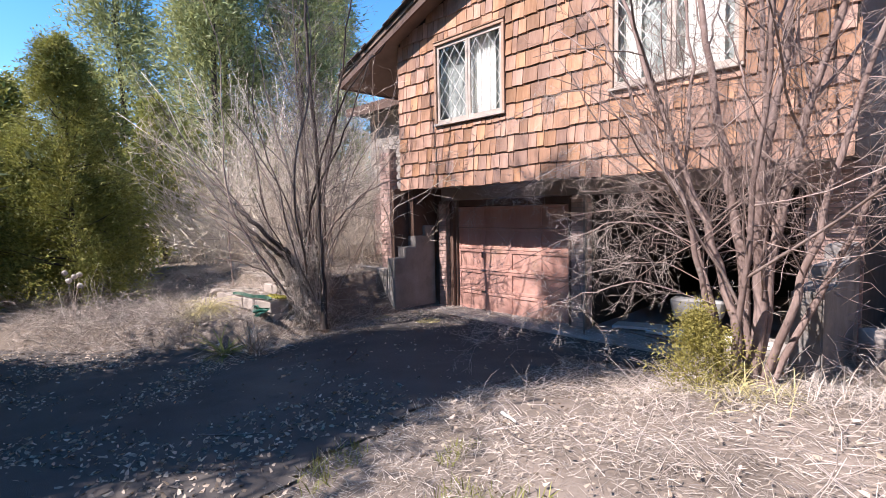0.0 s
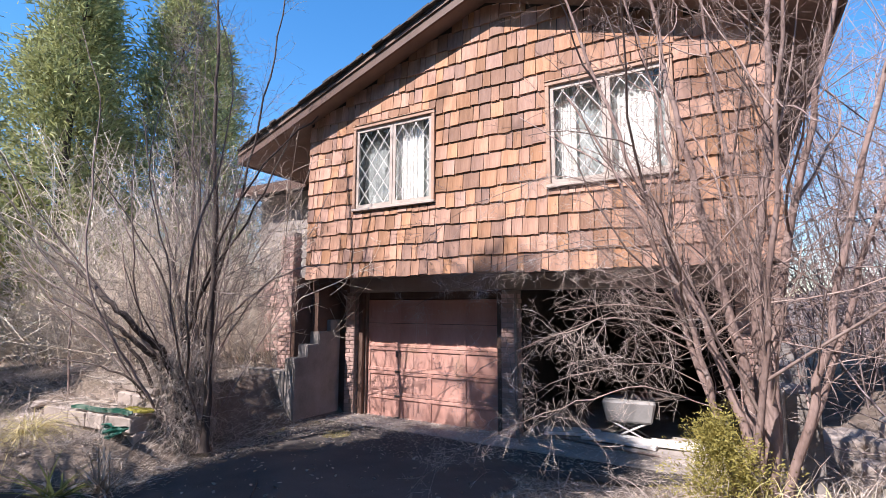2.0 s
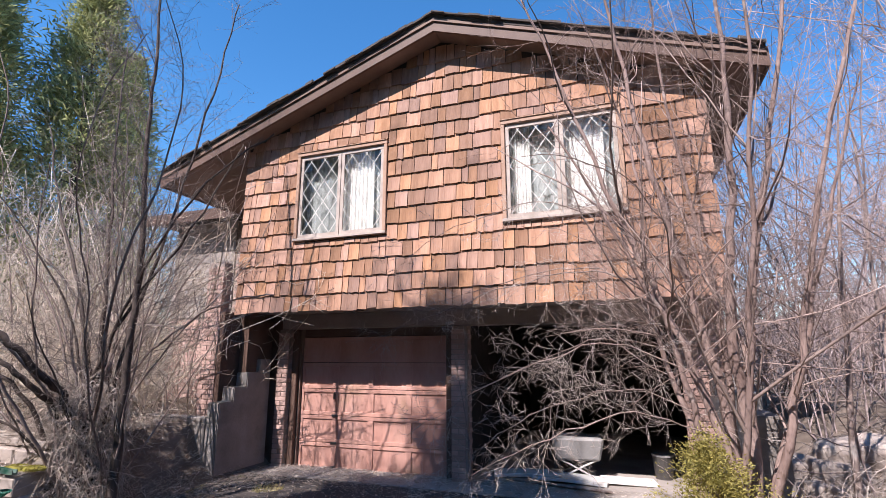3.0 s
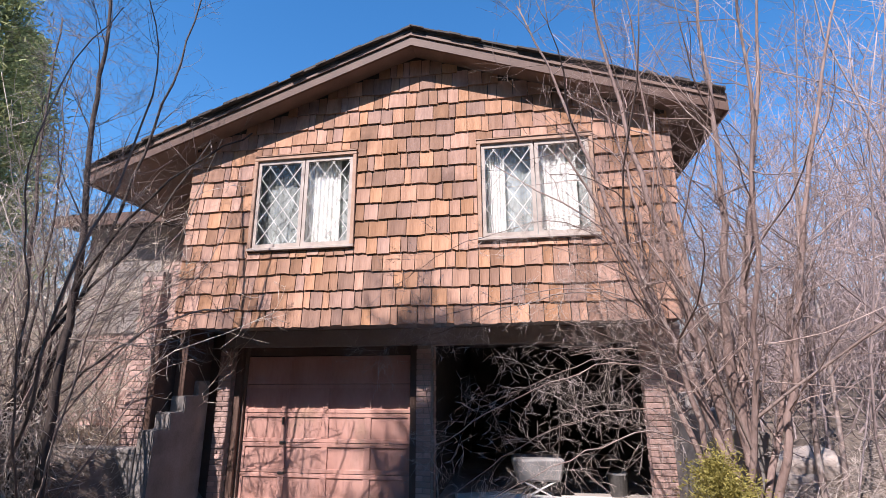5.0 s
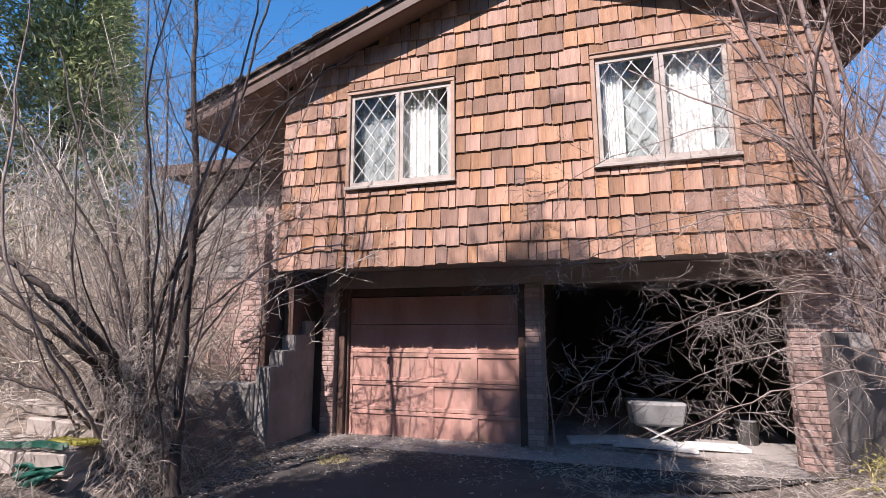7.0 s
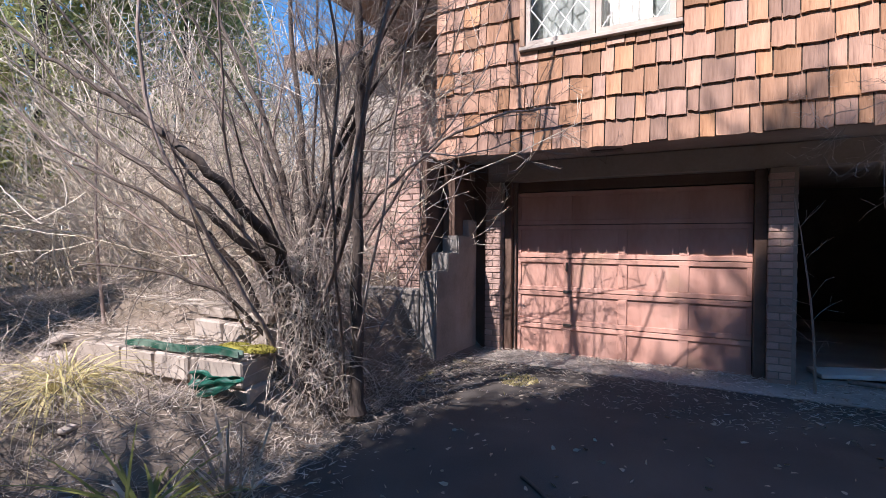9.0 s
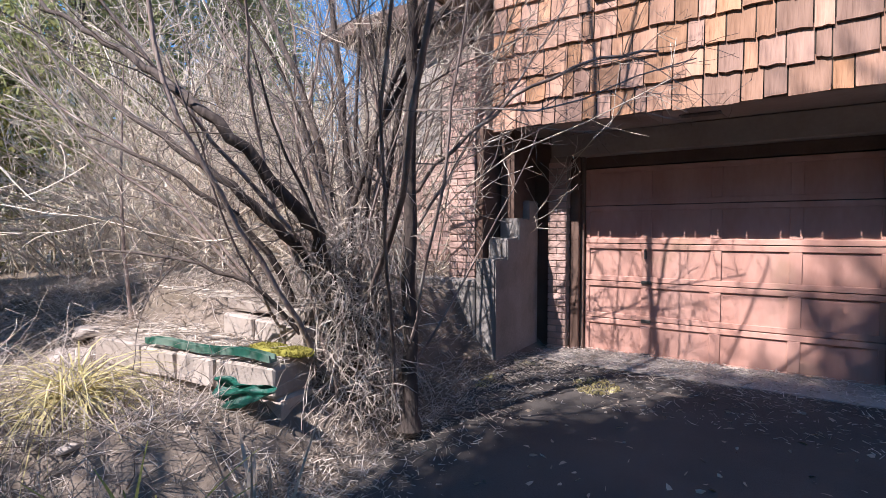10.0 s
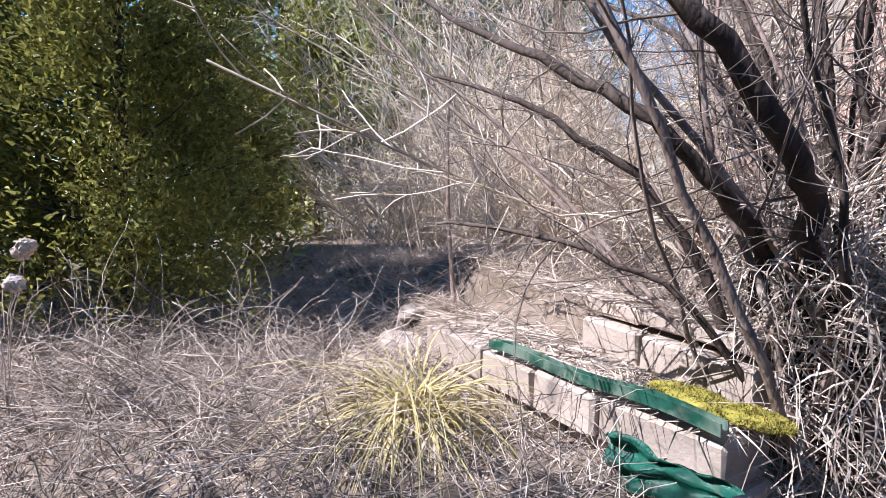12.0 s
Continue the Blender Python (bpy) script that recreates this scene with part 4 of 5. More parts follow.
off_drive = lambda x, y: not on_drive(x, y) and not (-6.65 < x < 0.25 and y > 6.25) and not (y > 8.3)
blades("straw", scatter(81, 42000, -2.6, 3.5, 0.6, 7.4, lambda x, y, u: off_drive(x, y) and noise.noise((x * 1.1, y * 1.1, 9)) > -0.25 - 0.3 * u), 0.12, 0.0034, (0.9, 1.6), 0.1, STRAW, 81, "flattened pale dry grass on the lawn", "dry grass", 0.012)
blades("straw", scatter(82, 34000, -12.5, -5.9, 1.2, 7.0, lambda x, y, u: off_drive(x, y)), 0.17, 0.0055, (0.6, 1.6), 0.15, STRAW, 82, "matted pale dry grass on the bank", "dry grass", 0.015)
blades("grass", scatter(83, 1800, -2.2, 0.6, 1.2, 3.2, lambda x, y, u: off_drive(x, y) and noise.noise((x * 1.4, y * 1.4, 5)) > 0.12), 0.12, 0.006, (0.1, 0.9), 0.3, GREENGRASS, 83, "patches of short green grass in the lawn", "grass", 0.0)
blades("grass", scatter(84, 900, -6.4, -5.2, 6.1, 7.0, lambda x, y, u: noise.noise((x * 1.6, y * 1.6, 8)) > 0.15), 0.05, 0.012, (0.3, 1.3), 0.2, YELLOWGRASS, 84, "mossy weeds growing by the garage apron", "weeds", 0.012)
blades("fallen_leaves", scatter(85, 4200, -9.5, -1.6, 0.2, 7.6, lambda x, y, u: on_drive(x, y) and u < 0.05 + smooth(3.9, 3.0, y) * smooth(-0.2, 0.3, noise.noise((x * 0.9, y * 0.9, 12)))), 0.05, 0.026, (0.9, 1.5), 0.25, DEADLEAF, 85, "pale fallen leaves strewn on the driveway", "fallen leaves", 0.022)
blades("fallen_leaves", scatter(86, 4500, -6.6, -5.6, 3.0, 7.2, lambda x, y, u: u < smooth(-5.6, -6.5, x)), 0.065, 0.006, (1.0, 1.5), 0.0, STRAW, 86, "pale leaf and straw litter along the wall foot", "leaf litter", 0.03)


def brambles(seed, n, x0, x1, y0, y1, reach, label, keep=lambda x, y, u: True, material=TWIG):
    rng = random.Random(seed)
    s = Store()
    for x, y in scatter(seed, n, x0, x1, y0, y1, keep):
        p = Vector((x, y, ground(x, y) + 0.02))
        a = rng.uniform(0, 2 * math.pi)
        pts = course(p, Vector((math.cos(a), math.sin(a), rng.uniform(0.2, 1.2))).normalized(), rng.uniform(0.4, 1.0) * reach, 0.09, 0.33, Vector((0, 0, -0.10)), rng)
        r = rng.uniform(0.0015, 0.0045)
        s.tube(pts, taper(pts, r, 0.0015), 3)
    tagged(s.mesh("brambles", material), label, "brambles", kind="stuff")


brambles(91, 1500, -12.5, -6.9, 1.6, 5.6, 0.75, "dead grey brambles and stalks sprawling on the bank", lambda x, y, u: off_drive(x, y))
brambles(92, 500, -1.9, 2.5, 3.2, 7.0, 0.5, "dry fallen twigs and stalks on the lawn", lambda x, y, u: off_drive(x, y))
brambles(93, 1500, -11.5, -7.6, 1.3, 3.6, 1.0, "tall tangle of dead grey brambles by the road", lambda x, y, u: off_drive(x, y), VINE)
brambles(96, 2600, -12.0, -6.9, 1.3, 3.9, 0.45, "dark broken twigs lying in the dead grass", lambda x, y, u: off_drive(x, y), GREYTWIG)
blades("fallen_leaves", scatter(87, 5000, -6.36, -3.3, 6.0, 7.9, lambda x, y, u: u < 0.15 + smooth(6.2, 7.6, y - 0.25 * (x + 6))), 0.065, 0.006, (1.2, 1.55), 0.0, STRAW, 87, "pale straw litter blown against the garage door", "leaf litter", 0.045)
blades("fallen_leaves", scatter(88, 2200, -2.4, 2.2, 1.0, 6.4, lambda x, y, u: off_drive(x, y)), 0.045, 0.02, (1.0, 1.5), 0.0, DEADLEAF, 88, "dry fallen leaves among the lawn grass", "fallen leaves", 0.03)
blades("weeds", scatter(89, 1500, -0.25, 1.4, 5.5, 7.3, lambda x, y, u: not (-0.03 < x < 0.28)), 0.26, 0.006, (0.3, 1.4), 0.5, DEADLEAF, 89, "tall dry straw-coloured weeds along the retaining wall", "weeds", 0.0)
brambles(94, 500, -0.3, 2.2, 5.4, 7.6, 1.1, "dead stalks and brambles by the retaining wall", lambda x, y, u: not (-0.05 < x < 0.3))


def dead_flowers(x, y):
    """A leaning stalk with dried pale flower heads."""
    rng = random.Random(6)
    plant_ob = tagged(new("dead_flower_stalk"), "dry stalk with pale papery flower heads", "dead flowers")
    tips = ((-0.12, 0.05, 0.82), (0.03, 0.1, 0.86), (0.1, -0.05, 0.78), (-0.03, -0.08, 0.9), (0.16, 0.08, 0.7))
    for tip in tips:
        s = Store()
        pts = through_points([(0, 0, 0), (tip[0] * 0.3, tip[1] * 0.3, 0.45), tip], rng, 0.01)
        s.tube(pts, taper(pts, 0.004, 0.002), 4)
        stalk = s.mesh("stalk", TWIG, plant_ob)
        bm = bmesh.new()
        bmesh.ops.create_icosphere(bm, subdivisions=3, radius=0.045)
        for q in bm.verts:
            q.co *= 0.8 + 0.5 * abs(noise.noise(q.co * 60 + Vector(tip) * 9))
            q.co += Vector(tip)
        part("flower_head", bm, STRAW, stalk, "papery dried flower head")
    plant_ob.location = (x, y, ground(x, y))


dead_flowers(-8.85, 1.98)


def stone(x, y, w, seed):
    rng = random.Random(seed)
    bm = bmesh.new()
    bmesh.ops.create_icosphere(bm, subdivisions=3, radius=1.0)
    for q in bm.verts:
        d = 1 + 0.28 * noise.noise(q.co * 1.3 + Vector((seed * 3.1, 0, 0))) + 0.06 * noise.noise(q.co * 6)
        q.co = Vector((q.co.x * w * d, q.co.y * w * 0.7 * d, max(-0.4, min(0.55, q.co.z)) * w * 0.45 * d))
    ob = part("stone", bm, SLAB, smooth=True)
    ob.matrix_basis = pose(x, y, ground(x, y) + w * 0.08, rng.uniform(-6, 6), rng.uniform(-6, 6), rng.uniform(0, 360))
    tagged(ob, "pale flat weathered stone half sunk in straw", "stone", "stones on the bank")


for k, (x, y, w) in enumerate(((-8.75, 3.75, 0.16), (-8.45, 3.5, 0.11), (-8.95, 4.1, 0.2), (-8.3, 3.95, 0.13), (-9.3, 4.35, 0.17), (-7.3, 3.45, 0.06), (-7.0, 3.3, 0.05), (-8.6, 4.4, 0.12))):
    stone(x, y, w, k)

def boulder(x, y, z, w, seed):
    rng = random.Random(seed)
    bm = bmesh.new()
    bmesh.ops.create_icosphere(bm, subdivisions=3, radius=1.0)
    for q in bm.verts:
        d = 1 + 0.32 * noise.noise(q.co * 1.1 + Vector((seed * 2.3, 0, 0))) + 0.08 * noise.noise(q.co * 5)
        q.co = Vector((max(-0.75, min(0.75, q.co.x)) * w * 1.25, max(-0.7, min(0.7, q.co.y)) * w, max(-0.6, min(0.6, q.co.z)) * w * 0.95)) * d
    ob = part("boulder", bm, SLAB, smooth=True)
    ob.matrix_basis = pose(x, y, z, rng.uniform(-8, 8), rng.uniform(-8, 8), rng.uniform(-25, 25))
    tagged(ob, "rough pale boulder stacked against the slope by the pier", "boulder", "boulders by the pier")


for k, (x, y, w) in enumerate(((0.62, 7.1, 0.3), (0.95, 6.9, 0.26), (1.25, 7.2, 0.34), (0.7, 6.55, 0.2))):
    boulder(x, y, ground(x, y) + w * 0.3, w, k + 20)
tuft("sedge_tuft", -0.05, 4.55, 130, 0.3, 0.008, YELLOWGRASS, 75, "yellowed grass clump at the tree's foot", (0.1, 1.2), 1.4, 0.14)
tuft("sedge_tuft", 0.4, 4.85, 120, 0.28, 0.007, STRAW, 76, "short dry grass clump at the tree's foot", (0.1, 1.1), 1.2, 0.16)
tuft("sedge_tuft", -0.3, 5.4, 140, 0.42, 0.008, YELLOWGRASS, 77, "yellowed grass clump between tree and pier", (0.1, 1.1), 1.2, 0.15)

rest_on = np.random.default_rng(12)
n = 1500
x = rest_on.uniform(-8.7, -6.75, n)
y = 4.14 + 0.1 * (x + 8.6) + rest_on.uniform(0, 0.6, n)
z = np.where(y > 4.66, 0.835, 0.55) + rest_on.uniform(0.0, 0.02, n)
turn = rest_on.uniform(0, 2 * np.pi, n)
ways = np.stack([np.cos(turn), np.sin(turn), rest_on.uniform(-0.02, 0.12, n)], 1)
v, f = strips(np.stack([x, y, z], 1), ways, rest_on.uniform(0.08, 0.3, n), rest_on.uniform(0.004, 0.010, n), 0.12, rest_on)
tagged(raw("straw", v, f, STRAW), "loose straw lying across the block wall", "dry grass", kind="stuff")
blades("fallen_leaves", scatter(90, 1800, -3.2, -0.35, 6.6, 7.95, lambda x, y, u: True), 0.07, 0.007, (1.2, 1.55), 0.0, STRAW, 90, "pale straw litter before the open garage bay", "leaf litter", 0.03)
blades("straw", scatter(95, 9000, -2.0, 4.5, -3.0, 0.6, lambda x, y, u: not on_drive(x, y)), 0.15, 0.007, (0.9, 1.6), 0.1, STRAW, 95, "flattened pale dry grass at the lawn's edge", "dry grass", 0.012)

# ---- things on the bank and in the garage ----
def slab_course(wall, a, b, z0, z1, depth, seed):
    """A run of rough blocks from a to b (x, y), each its own piece."""
    rng = random.Random(seed)
    a, b = Vector((*a, 0)), Vector((*b, 0))
    way = (b - a).normalized()
    out = Vector((-way.y, way.x, 0))
    done, total = 0.0, (b - a).length
    turn = math.degrees(math.atan2(way.y, way.x))
    while done < total - 0.05:
        w = min(rng.uniform(0.34, 0.6), total - done)
        bm = box(0.006, w - 0.006, 0, depth * rng.uniform(0.92, 1.05), 0, z1 - z0 - rng.uniform(0.0, 0.015), 0.014)
        for q in bm.verts:
            q.co += rand_dir(rng) * 0.006
        ob = part("block", bm, SLAB, wall)
        p = a + way * done + out * rng.uniform(-0.015, 0.015)
        ob.matrix_basis = pose(p.x, p.y, z0, 0, 0, turn + rng.uniform(-1.5, 1.5))
        done += w


bank_wall = tagged(new("stone_wall"), "low tiered wall of pale weathered blocks on the bank", "stone wall", kind="structure")
slab_course(bank_wall, (-8.6, 4.12), (-6.72, 4.32), 0.06, 0.34, 0.3, 1)
slab_course(bank_wall, (-8.6, 4.10), (-6.74, 4.27), 0.342, 0.54, 0.34, 2)
slab_course(bank_wall, (-7.8, 4.66), (-6.84, 4.58), 0.46, 0.72, 0.22, 3)
slab_course(bank_wall, (-7.85, 4.70), (-6.86, 4.62), 0.74, 0.83, 0.26, 4)


def trough():
    """A length of square green edging with a dark slot along its top, sagging over the blocks."""
    bm = bmesh.new()
    outline = ((0.0, 0.0), (0.05, 0.0), (0.055, 0.004), (0.055, 0.044), (0.046, 0.046), (0.042, 0.018), (0.013, 0.018), (0.009, 0.046), (0.0, 0.046))
    rings, m = 16, 9
    rows = []
    for i in range(rings + 1):
        x = 1.2 * i / rings
        sag = 0.010 * math.sin(i * 0.62) - 0.012 * (i / rings) ** 2
        lean = 0.006 * math.sin(i * 1.1)
        rows.append([bm.verts.new((x, y + lean * z * 12, z + sag)) for y, z in outline])
    for p, q in zip(rows, rows[1:]):
        for k in range(m):
            bm.faces.new((p[k], q[k], q[(k + 1) % m], p[(k + 1) % m]))
    bm.faces.new(rows[0][::-1])
    bm.faces.new(rows[-1])
    bmesh.ops.recalc_face_normals(bm, faces=bm.faces)
    ob = part("green_channel", bm, GREENPLASTIC)
    ob.matrix_basis = pose(-7.95, 4.15, 0.55, 0, -1.5, 5)
    tagged(ob, "faded green plastic edging channel lying on the block wall", "plastic channel")


trough()


def tarp():
    """A crumpled teal tarp, pulled to a point at one end."""
    bm = bmesh.new()
    n, m = 26, 12
    rng = random.Random(8)
    grid = []
    for i in range(n + 1):
        u = i / n
        row = []
        for j in range(m + 1):
            w = j / m
            x = -7.1 + 0.46 * u - 0.03 * math.sin(w * 6)
            hi, lo = 0.46 - 0.02 * u, 0.27 + 0.16 * u ** 1.5
            y = 4.115 + 0.11 * (x + 7.93) - 0.035 - 0.028 * math.sin(w * 15 + u * 2.5) * (1 - 0.6 * u) - 0.012 * math.sin(u * 19 + w * 4) - 0.05 * w
            z = hi + (lo - hi) * w + 0.012 * math.sin(u * 9 + w * 7) + rng.uniform(-0.003, 0.003)
            row.append(bm.verts.new((x, y, z)))
        grid.append(row)
    for i in range(n):
        for j in range(m):
            bm.faces.new((grid[i][j], grid[i + 1][j], grid[i + 1][j + 1], grid[i][j + 1]))
    bmesh.ops.solidify(bm, geom=bm.faces[:], thickness=0.004)
    tagged(part("tarp", bm, TARPMAT, smooth=True), "crumpled teal green tarp draped over the blocks", "tarp")


tarp()


def moss_pad(x, y, z, r, seed):
    rng = random.Random(seed)
    bm = bmesh.new()
    bmesh.ops.create_icosphere(bm, subdivisions=4, radius=1.0)
    for q in bm.verts:
        d = 1 + 0.3 * noise.noise(q.co * 2.2 + Vector((seed, 0, 0))) + 0.12 * noise.noise(q.co * 9)
        q.co = Vector((q.co.x * r * 1.5 * d, q.co.y * r * d, max(-0.25, q.co.z) * r * 0.38 * d))
    ob = part("moss_pad", bm, MOSS, smooth=True)
    ob.matrix_basis = pose(x, y, z, 0, 0, rng.uniform(-20, 20))
    tagged(ob, "bright yellow-green moss cushion on the block wall", "moss")


def moss_fuzz(x, y, z, r, seed):
    """Short yellow-green blades standing on a moss cushion."""
    g = np.random.default_rng(seed)
    n = 2600
    a, rad = g.uniform(0, 2 * np.pi, n), np.sqrt(g.random(n))
    root = np.stack([x + 1.5 * r * rad * np.cos(a), y + r * rad * np.sin(a), z + 0.3 * r * (1 - rad ** 2)], 1)
    ways = g.normal(size=(n, 3)) * 0.7 + np.array([0, 0, 1])
    ways /= np.linalg.norm(ways, axis=1, keepdims=True)
    v, f = strips(root, ways, g.uniform(0.010, 0.032, n), g.uniform(0.002, 0.0045, n), 0.4, g)
    tagged(raw("moss_blades", v, f, MOSSBLADE), "short yellow-green moss and grass on the block wall", "moss", kind="stuff")


moss_fuzz(-7.0, 4.45, 0.57, 0.12, 1)
moss_fuzz(-6.78, 4.47, 0.58, 0.09, 2)
moss_pad(-7.0, 4.45, 0.57, 0.11, 1)
moss_pad(-6.78, 4.47, 0.58, 0.08, 2)


def cart():
    """A grey bin on a white folding stand, inside the open bay."""
    c = tagged(new("garden_cart"), "grey plastic bin on a white folding stand", "cart")
    bm = box(-0.36, 0.36, -0.25, 0.25, 0.24, 0.55, 0.03)
    for q in bm.verts:
        if q.co.z < 0.35:
            q.co.x *= 0.86
            q.co.y *= 0.82
    part("bin", bm, GREYPLASTIC, c)
    for sx in (-1, 1):
        for sy in (-0.16, 0.16):
            s = Store()
            pts = [Vector((-0.25 * sx, sy, 0.0)), Vector((0, sy, 0.13)), Vector((0.25 * sx, sy, 0.25))]
            s.tube(pts, [0.014] * 3, 6)
            s.mesh("leg", WHITEFOAM, c, "white tubular leg")
    c.matrix_basis = pose(-1.68, 8.6, 0.032, 0, 0, 8)


cart()


def loose_board(x, y, z, w, d, turn, tilt, seed):
    rng = random.Random(seed)
    bm = box(-w / 2, w / 2, -d / 2, d / 2, 0, 0.045, 0.006)
    bmesh.ops.subdivide_edges(bm, edges=bm.edges[:], cuts=3, use_grid_fill=True)
    for q in bm.verts:
        q.co.z += 0.012 * math.sin(q.co.x * 4 + seed) + rng.uniform(-0.002, 0.002)
    ob = part("white_board", bm, WHITEFOAM)
    ob.matrix_basis = pose(x, y, z, tilt, 0, turn)
    tagged(ob, "dirty white board lying on the garage floor", "board", "loose boards")


loose_board(-2.45, 8.35, 0.045, 0.8, 0.35, 12, 0, 1)
loose_board(-1.75, 8.25, 0.045, 1.0, 0.4, -4, 0, 2)
loose_board(-1.0, 8.35, 0.045, 0.7, 0.3, 9, 0, 3)


def bucket(x, y):
    c = tagged(new("bucket"), "dull metal bucket among clutter on the floor", "bucket")
    bm = bmesh.new()
    bmesh.ops.create_cone(bm, cap_ends=True, segments=20, radius1=0.12, radius2=0.14, depth=0.3)
    part("body", bm, METAL, c, smooth=False)
    bm = bmesh.new()
    bmesh.ops.create_cone(bm, cap_ends=True, segments=20, radius1=0.148, radius2=0.148, depth=0.025)
    ob = part("lid", bm, GREYPLASTIC, c)
    ob.location.z = 0.163
    c.matrix_basis = pose(x, y, 0.182)


bucket(-0.52, 8.85)


def stick(x0, y0, x1, y1, r, seed, material, label):
    rng = random.Random(seed)
    s = Store()
    pts = [Vector((x0 + (x1 - x0) * i / 6, y0 + (y1 - y0) * i / 6, 0)) for i in range(7)]
    for p in pts:
        p.z = ground(p.x, p.y) + 0.018 + r
        p.x += rng.uniform(-0.01, 0.01)
    s.tube(pts, taper(pts, r, r * 0.5), 6)
    tagged(s.mesh("stick", material), label, "stick", "fallen sticks")


stick(-4.75, 4.55, -4.3, 4.1, 0.012, 1, DARKBARK, "dark fallen stick on the driveway")
stick(-1.55, 3.75, -1.3, 3.6, 0.016, 2, WHITEFOAM, "pale bleached stick on the lawn")
stick(-3.2, 2.0, -2.7, 2.35, 0.008, 3, BARK, "thin fallen twig on the driveway")
stick(-2.6, 8.05, -1.2, 7.75, 0.03, 4, BARK, "pale fallen branch before the open bay")


# ---- cedar shakes ----
def shake_mesh(w, lean, seed):
    """One split shake: butt thick and uneven below, thin above."""
    rng = random.Random(seed)
    h, t = 0.34, 0.022
    lift = [rng.uniform(-0.012, 0.004) for _ in range(4)]
    v = []
    for i in range(4):
        x = w * (i / 3 - 0.5)
        wave = rng.uniform(-0.002, 0.002)
        v += [(x, -t + wave, lift[i]), (x, -0.006, h), (x, 0.0, h), (x, 0.0, lift[i])]
    f = []
    for i in range(3):
        a, b = i * 4, i * 4 + 4
        f += [(a, b, b + 1, a + 1), (a + 3, a, a + 1, a + 2) if i == 0 else (a, a + 3, b + 3, b), (a + 1, b + 1, b + 2, a + 2)]
        if i == 0:
            f.append((a, a + 3, b + 3, b))
    b = 12
    f.append((b, b + 3, b + 2, b + 1))
    data = bpy.data.meshes.new("shake")
    data.from_pydata(v, [], f)
    data.update()
    return data


WIDTHS = [0.10, 0.13, 0.155, 0.18, 0.205, 0.235, 0.27]
SHAKES = {(i, k): shake_mesh(w - 0.011, 0, i * 5 + k) for i, w in enumerate(WIDTHS) for k in range(4)}
for data in SHAKES.values():
    data.materials.append(SHAKE)
rng = random.Random(77)
EXPOSE = 0.247
tall = Matrix.Rotation(radians(-3.0), 4, "X")
EDGES = [e for a, b in WINDOWS for e in (a - 0.06, b + 0.06)]
rest_v, rest_f, count = [], [], 0
for row in range(17):
    z = BASE - 0.03 + row * EXPOSE
    x = LEFT - 0.02
    while x < RIGHT + 0.02:
        i = rng.randrange(len(WIDTHS))
        w = WIDTHS[i]
        for e in EDGES:
            if x + 0.02 < e < x + w and WIN_Z0 - 0.4 < z < WIN_Z1 + 0.06:
                w = e - x
        if x + w > RIGHT + 0.03:
            w = RIGHT + 0.03 - x
            if w < 0.05:
                break
        xa, xb = x, x + w
        x += w
        za, zb = z + rng.uniform(-0.012, 0.012), z + 0.34
        for a, b in WINDOWS:
            a, b, c, d = a - 0.06, b + 0.06, WIN_Z0 - 0.05, WIN_Z1 + 0.05
            if xb > a + 0.01 and xa < b - 0.01 and zb > c and za < d:
                if za < c - 0.05:
                    zb = min(zb, c)
                elif zb > d + 0.06:
                    za = max(za, d + 0.045)
                elif xa < a:
                    xb = min(xb, a)
                elif xb > b:
                    xa = max(xa, b)
                else:
                    zb = za
        xm = (xa + xb) / 2
        if zb - za < 0.05 or xb - xa < 0.02 or za + 0.1 > roof_z(xm) - 0.23:
            continue
        zb = min(zb, roof_z(xm) - 0.2)
        fit_size = Matrix.Diagonal(((xb - xa) / WIDTHS[i], 1, (zb - za) / 0.34, 1))
        m = pose(xm, WALL_Y - 0.006, za, 0, rng.uniform(-0.7, 0.7), 0) @ tall @ fit_size
        data = SHAKES[(i, rng.randrange(4))]
        count += 1
        if row < 8 and count <= 300:
            ob = bpy.data.objects.new("shake", data)
            scene.collection.objects.link(ob)
            ob.parent = wall_gable
            ob.matrix_basis = m
        else:
            k = len(rest_v)
            rest_v += [m @ q.co for q in data.vertices]
            rest_f += [tuple(j + k for j in p.vertices) for p in data.polygons]
tagged(raw("upper_shakes", rest_v, rest_f, SHAKE_REST, wall_gable), kind="stuff")

# ---- bricks ----
BW, BH, JOINT = 0.203, 0.062, 0.011


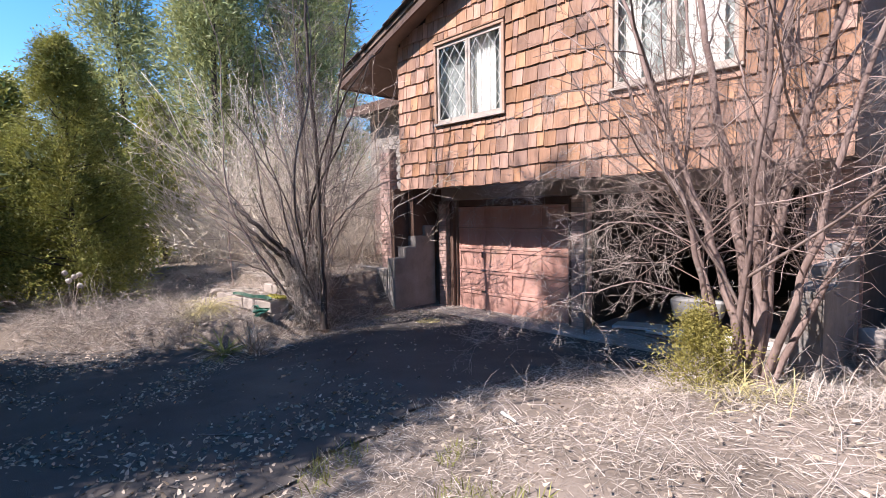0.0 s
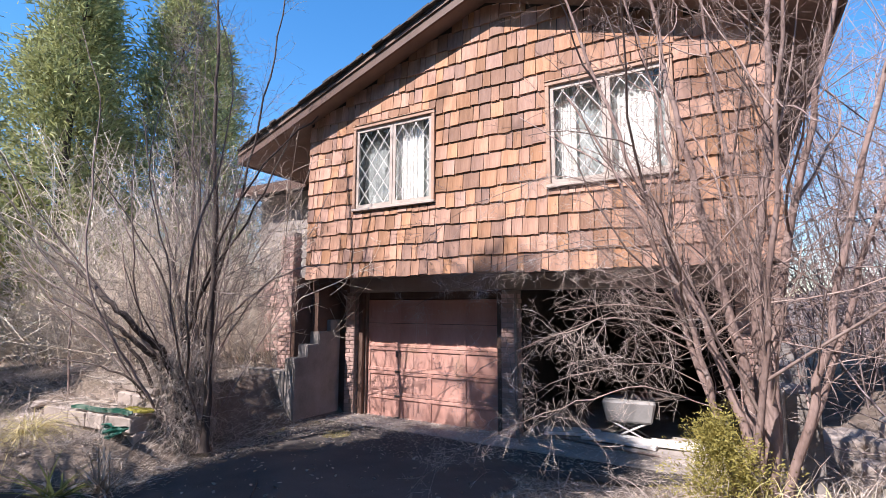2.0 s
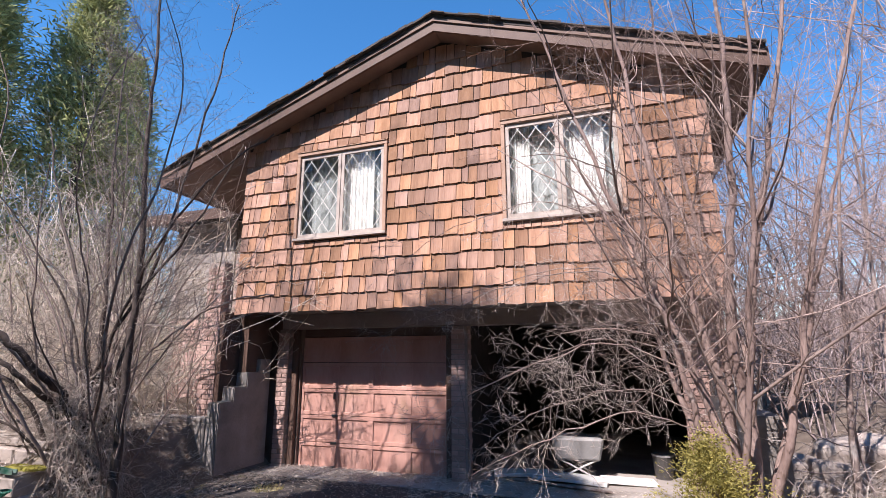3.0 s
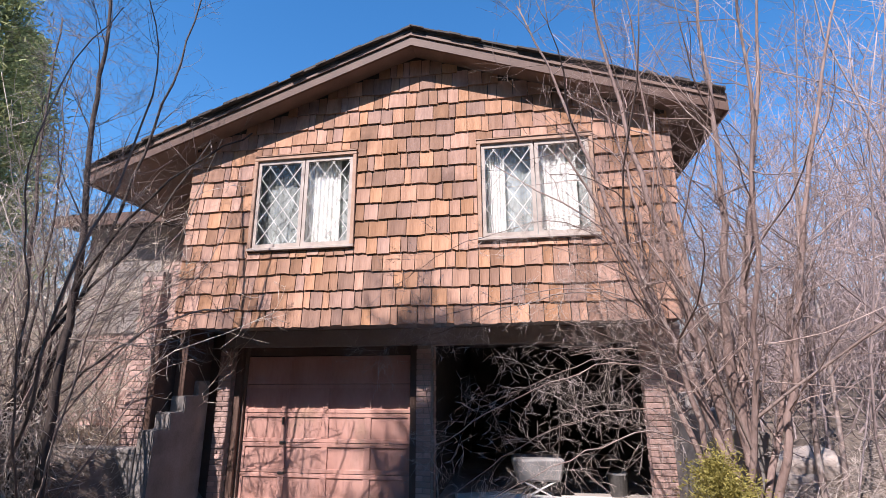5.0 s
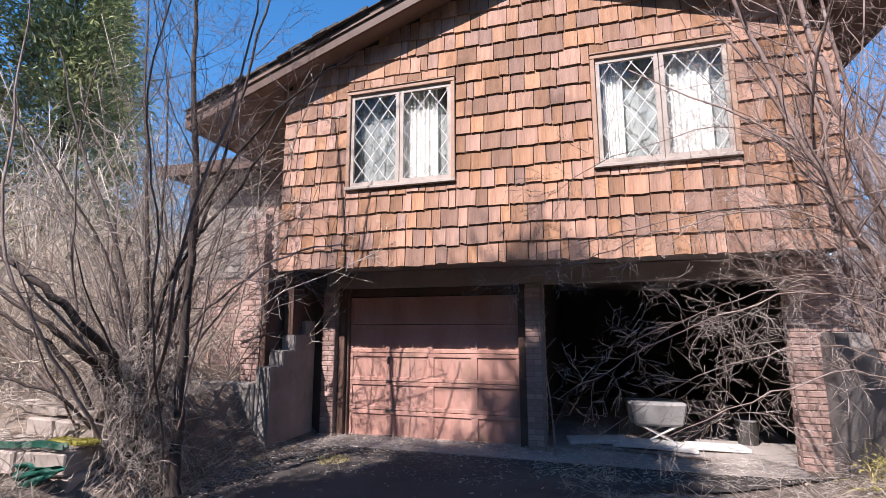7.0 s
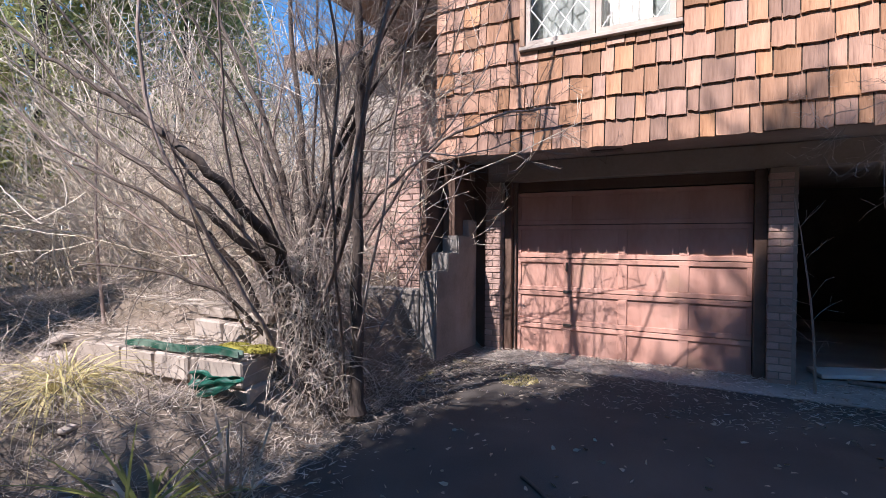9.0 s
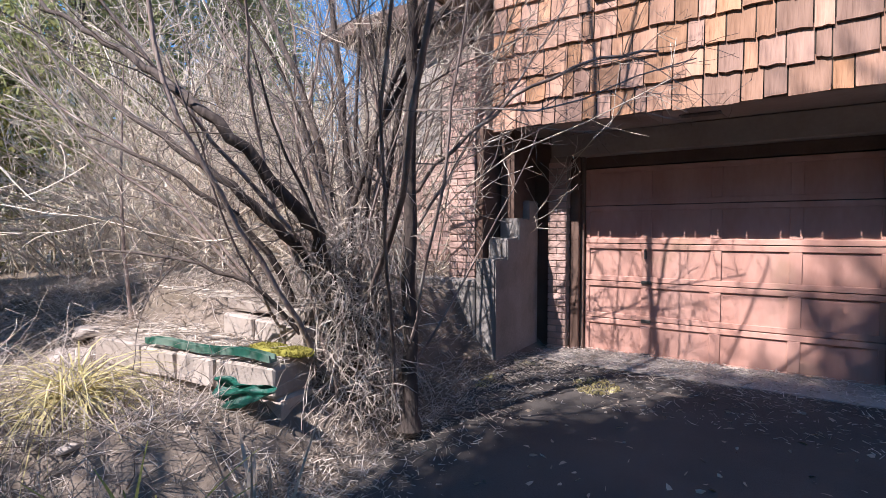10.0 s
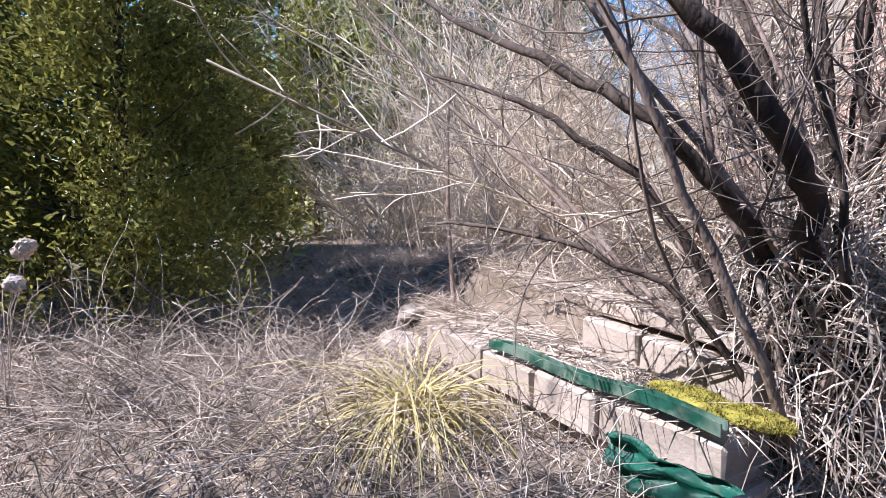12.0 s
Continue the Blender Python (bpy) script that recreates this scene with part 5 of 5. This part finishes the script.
def brick_mesh(w, d):
    bm = box(-w / 2, w / 2, 0, d, 0, BH, 0.003)
    data = bpy.data.meshes.new("brick")
    bm.to_mesh(data)
    bm.free()
    data.materials.append(BRICK)
    return data


BRICKS = {w: brick_mesh(w, 0.05) for w in (BW, 0.097)}


def lay(parent, x, y, z, w, turn):
    ob = bpy.data.objects.new("brick", BRICKS[w])
    scene.collection.objects.link(ob)
    ob.parent = parent
    ob.matrix_basis = pose(x, y, z, rng.uniform(-0.4, 0.4), 0, turn)


for pier, x0, x1, y0, y1, z1 in PIERS:
    rows = int(z1 / (BH + JOINT))
    for r in range(rows):
        z = r * (BH + JOINT)
        x = x0
        odd = r % 2
        while x < x1 - 0.05:
            w = 0.097 if (odd and x == x0) or x + BW > x1 + 0.02 else BW
            lay(pier, x + w / 2, y0 + rng.uniform(-0.002, 0.002), z, w, 0)
            x += w + JOINT
        for side, xs in ((1, x1), (-1, x0)):
            lay(pier, xs, y0 + 0.16 if odd else y0 + 0.11, z, 0.097, 90 * side)
# brick face of the wing: the nearest stretch as pieces
count = 0
face_v, face_f = [], []
for r in range(56):
    z = 0.25 + r * (BH + JOINT)
    x = -10.3 + (0.107 if r % 2 else 0)
    while x < LEFT - 0.2:
        if not (z > 2.5 and x < -8.6):
            if x > -8.0 and 0.7 < z < 2.6 and count < 300:
                lay(wing, x + BW / 2, WING_Y + rng.uniform(-0.002, 0.002), z, BW, 0)
                count += 1
            else:
                k = len(face_v)
                for dx in (0, BW):
                    for dy in (0, 0.02):
                        for dz in (0, BH):
                            face_v.append((x + dx, WING_Y + dy, z + dz))
                face_f += [tuple(k + q for q in s) for s in ((0, 4, 5, 1), (0, 2, 6, 4), (1, 5, 7, 3), (0, 1, 3, 2), (4, 6, 7, 5))]
        x += BW + JOINT
BRICK_REST = mat("brick_rest", (0.40, 0.255, 0.21), (0.54, 0.385, 0.335), 9, 0.85, 0.5, 70, ((0.60, 0.45, 0.38), 6, 0.6), 0.25, island=True)
tagged(raw("brick_facing", face_v, face_f, BRICK_REST, wing), kind="stuff")
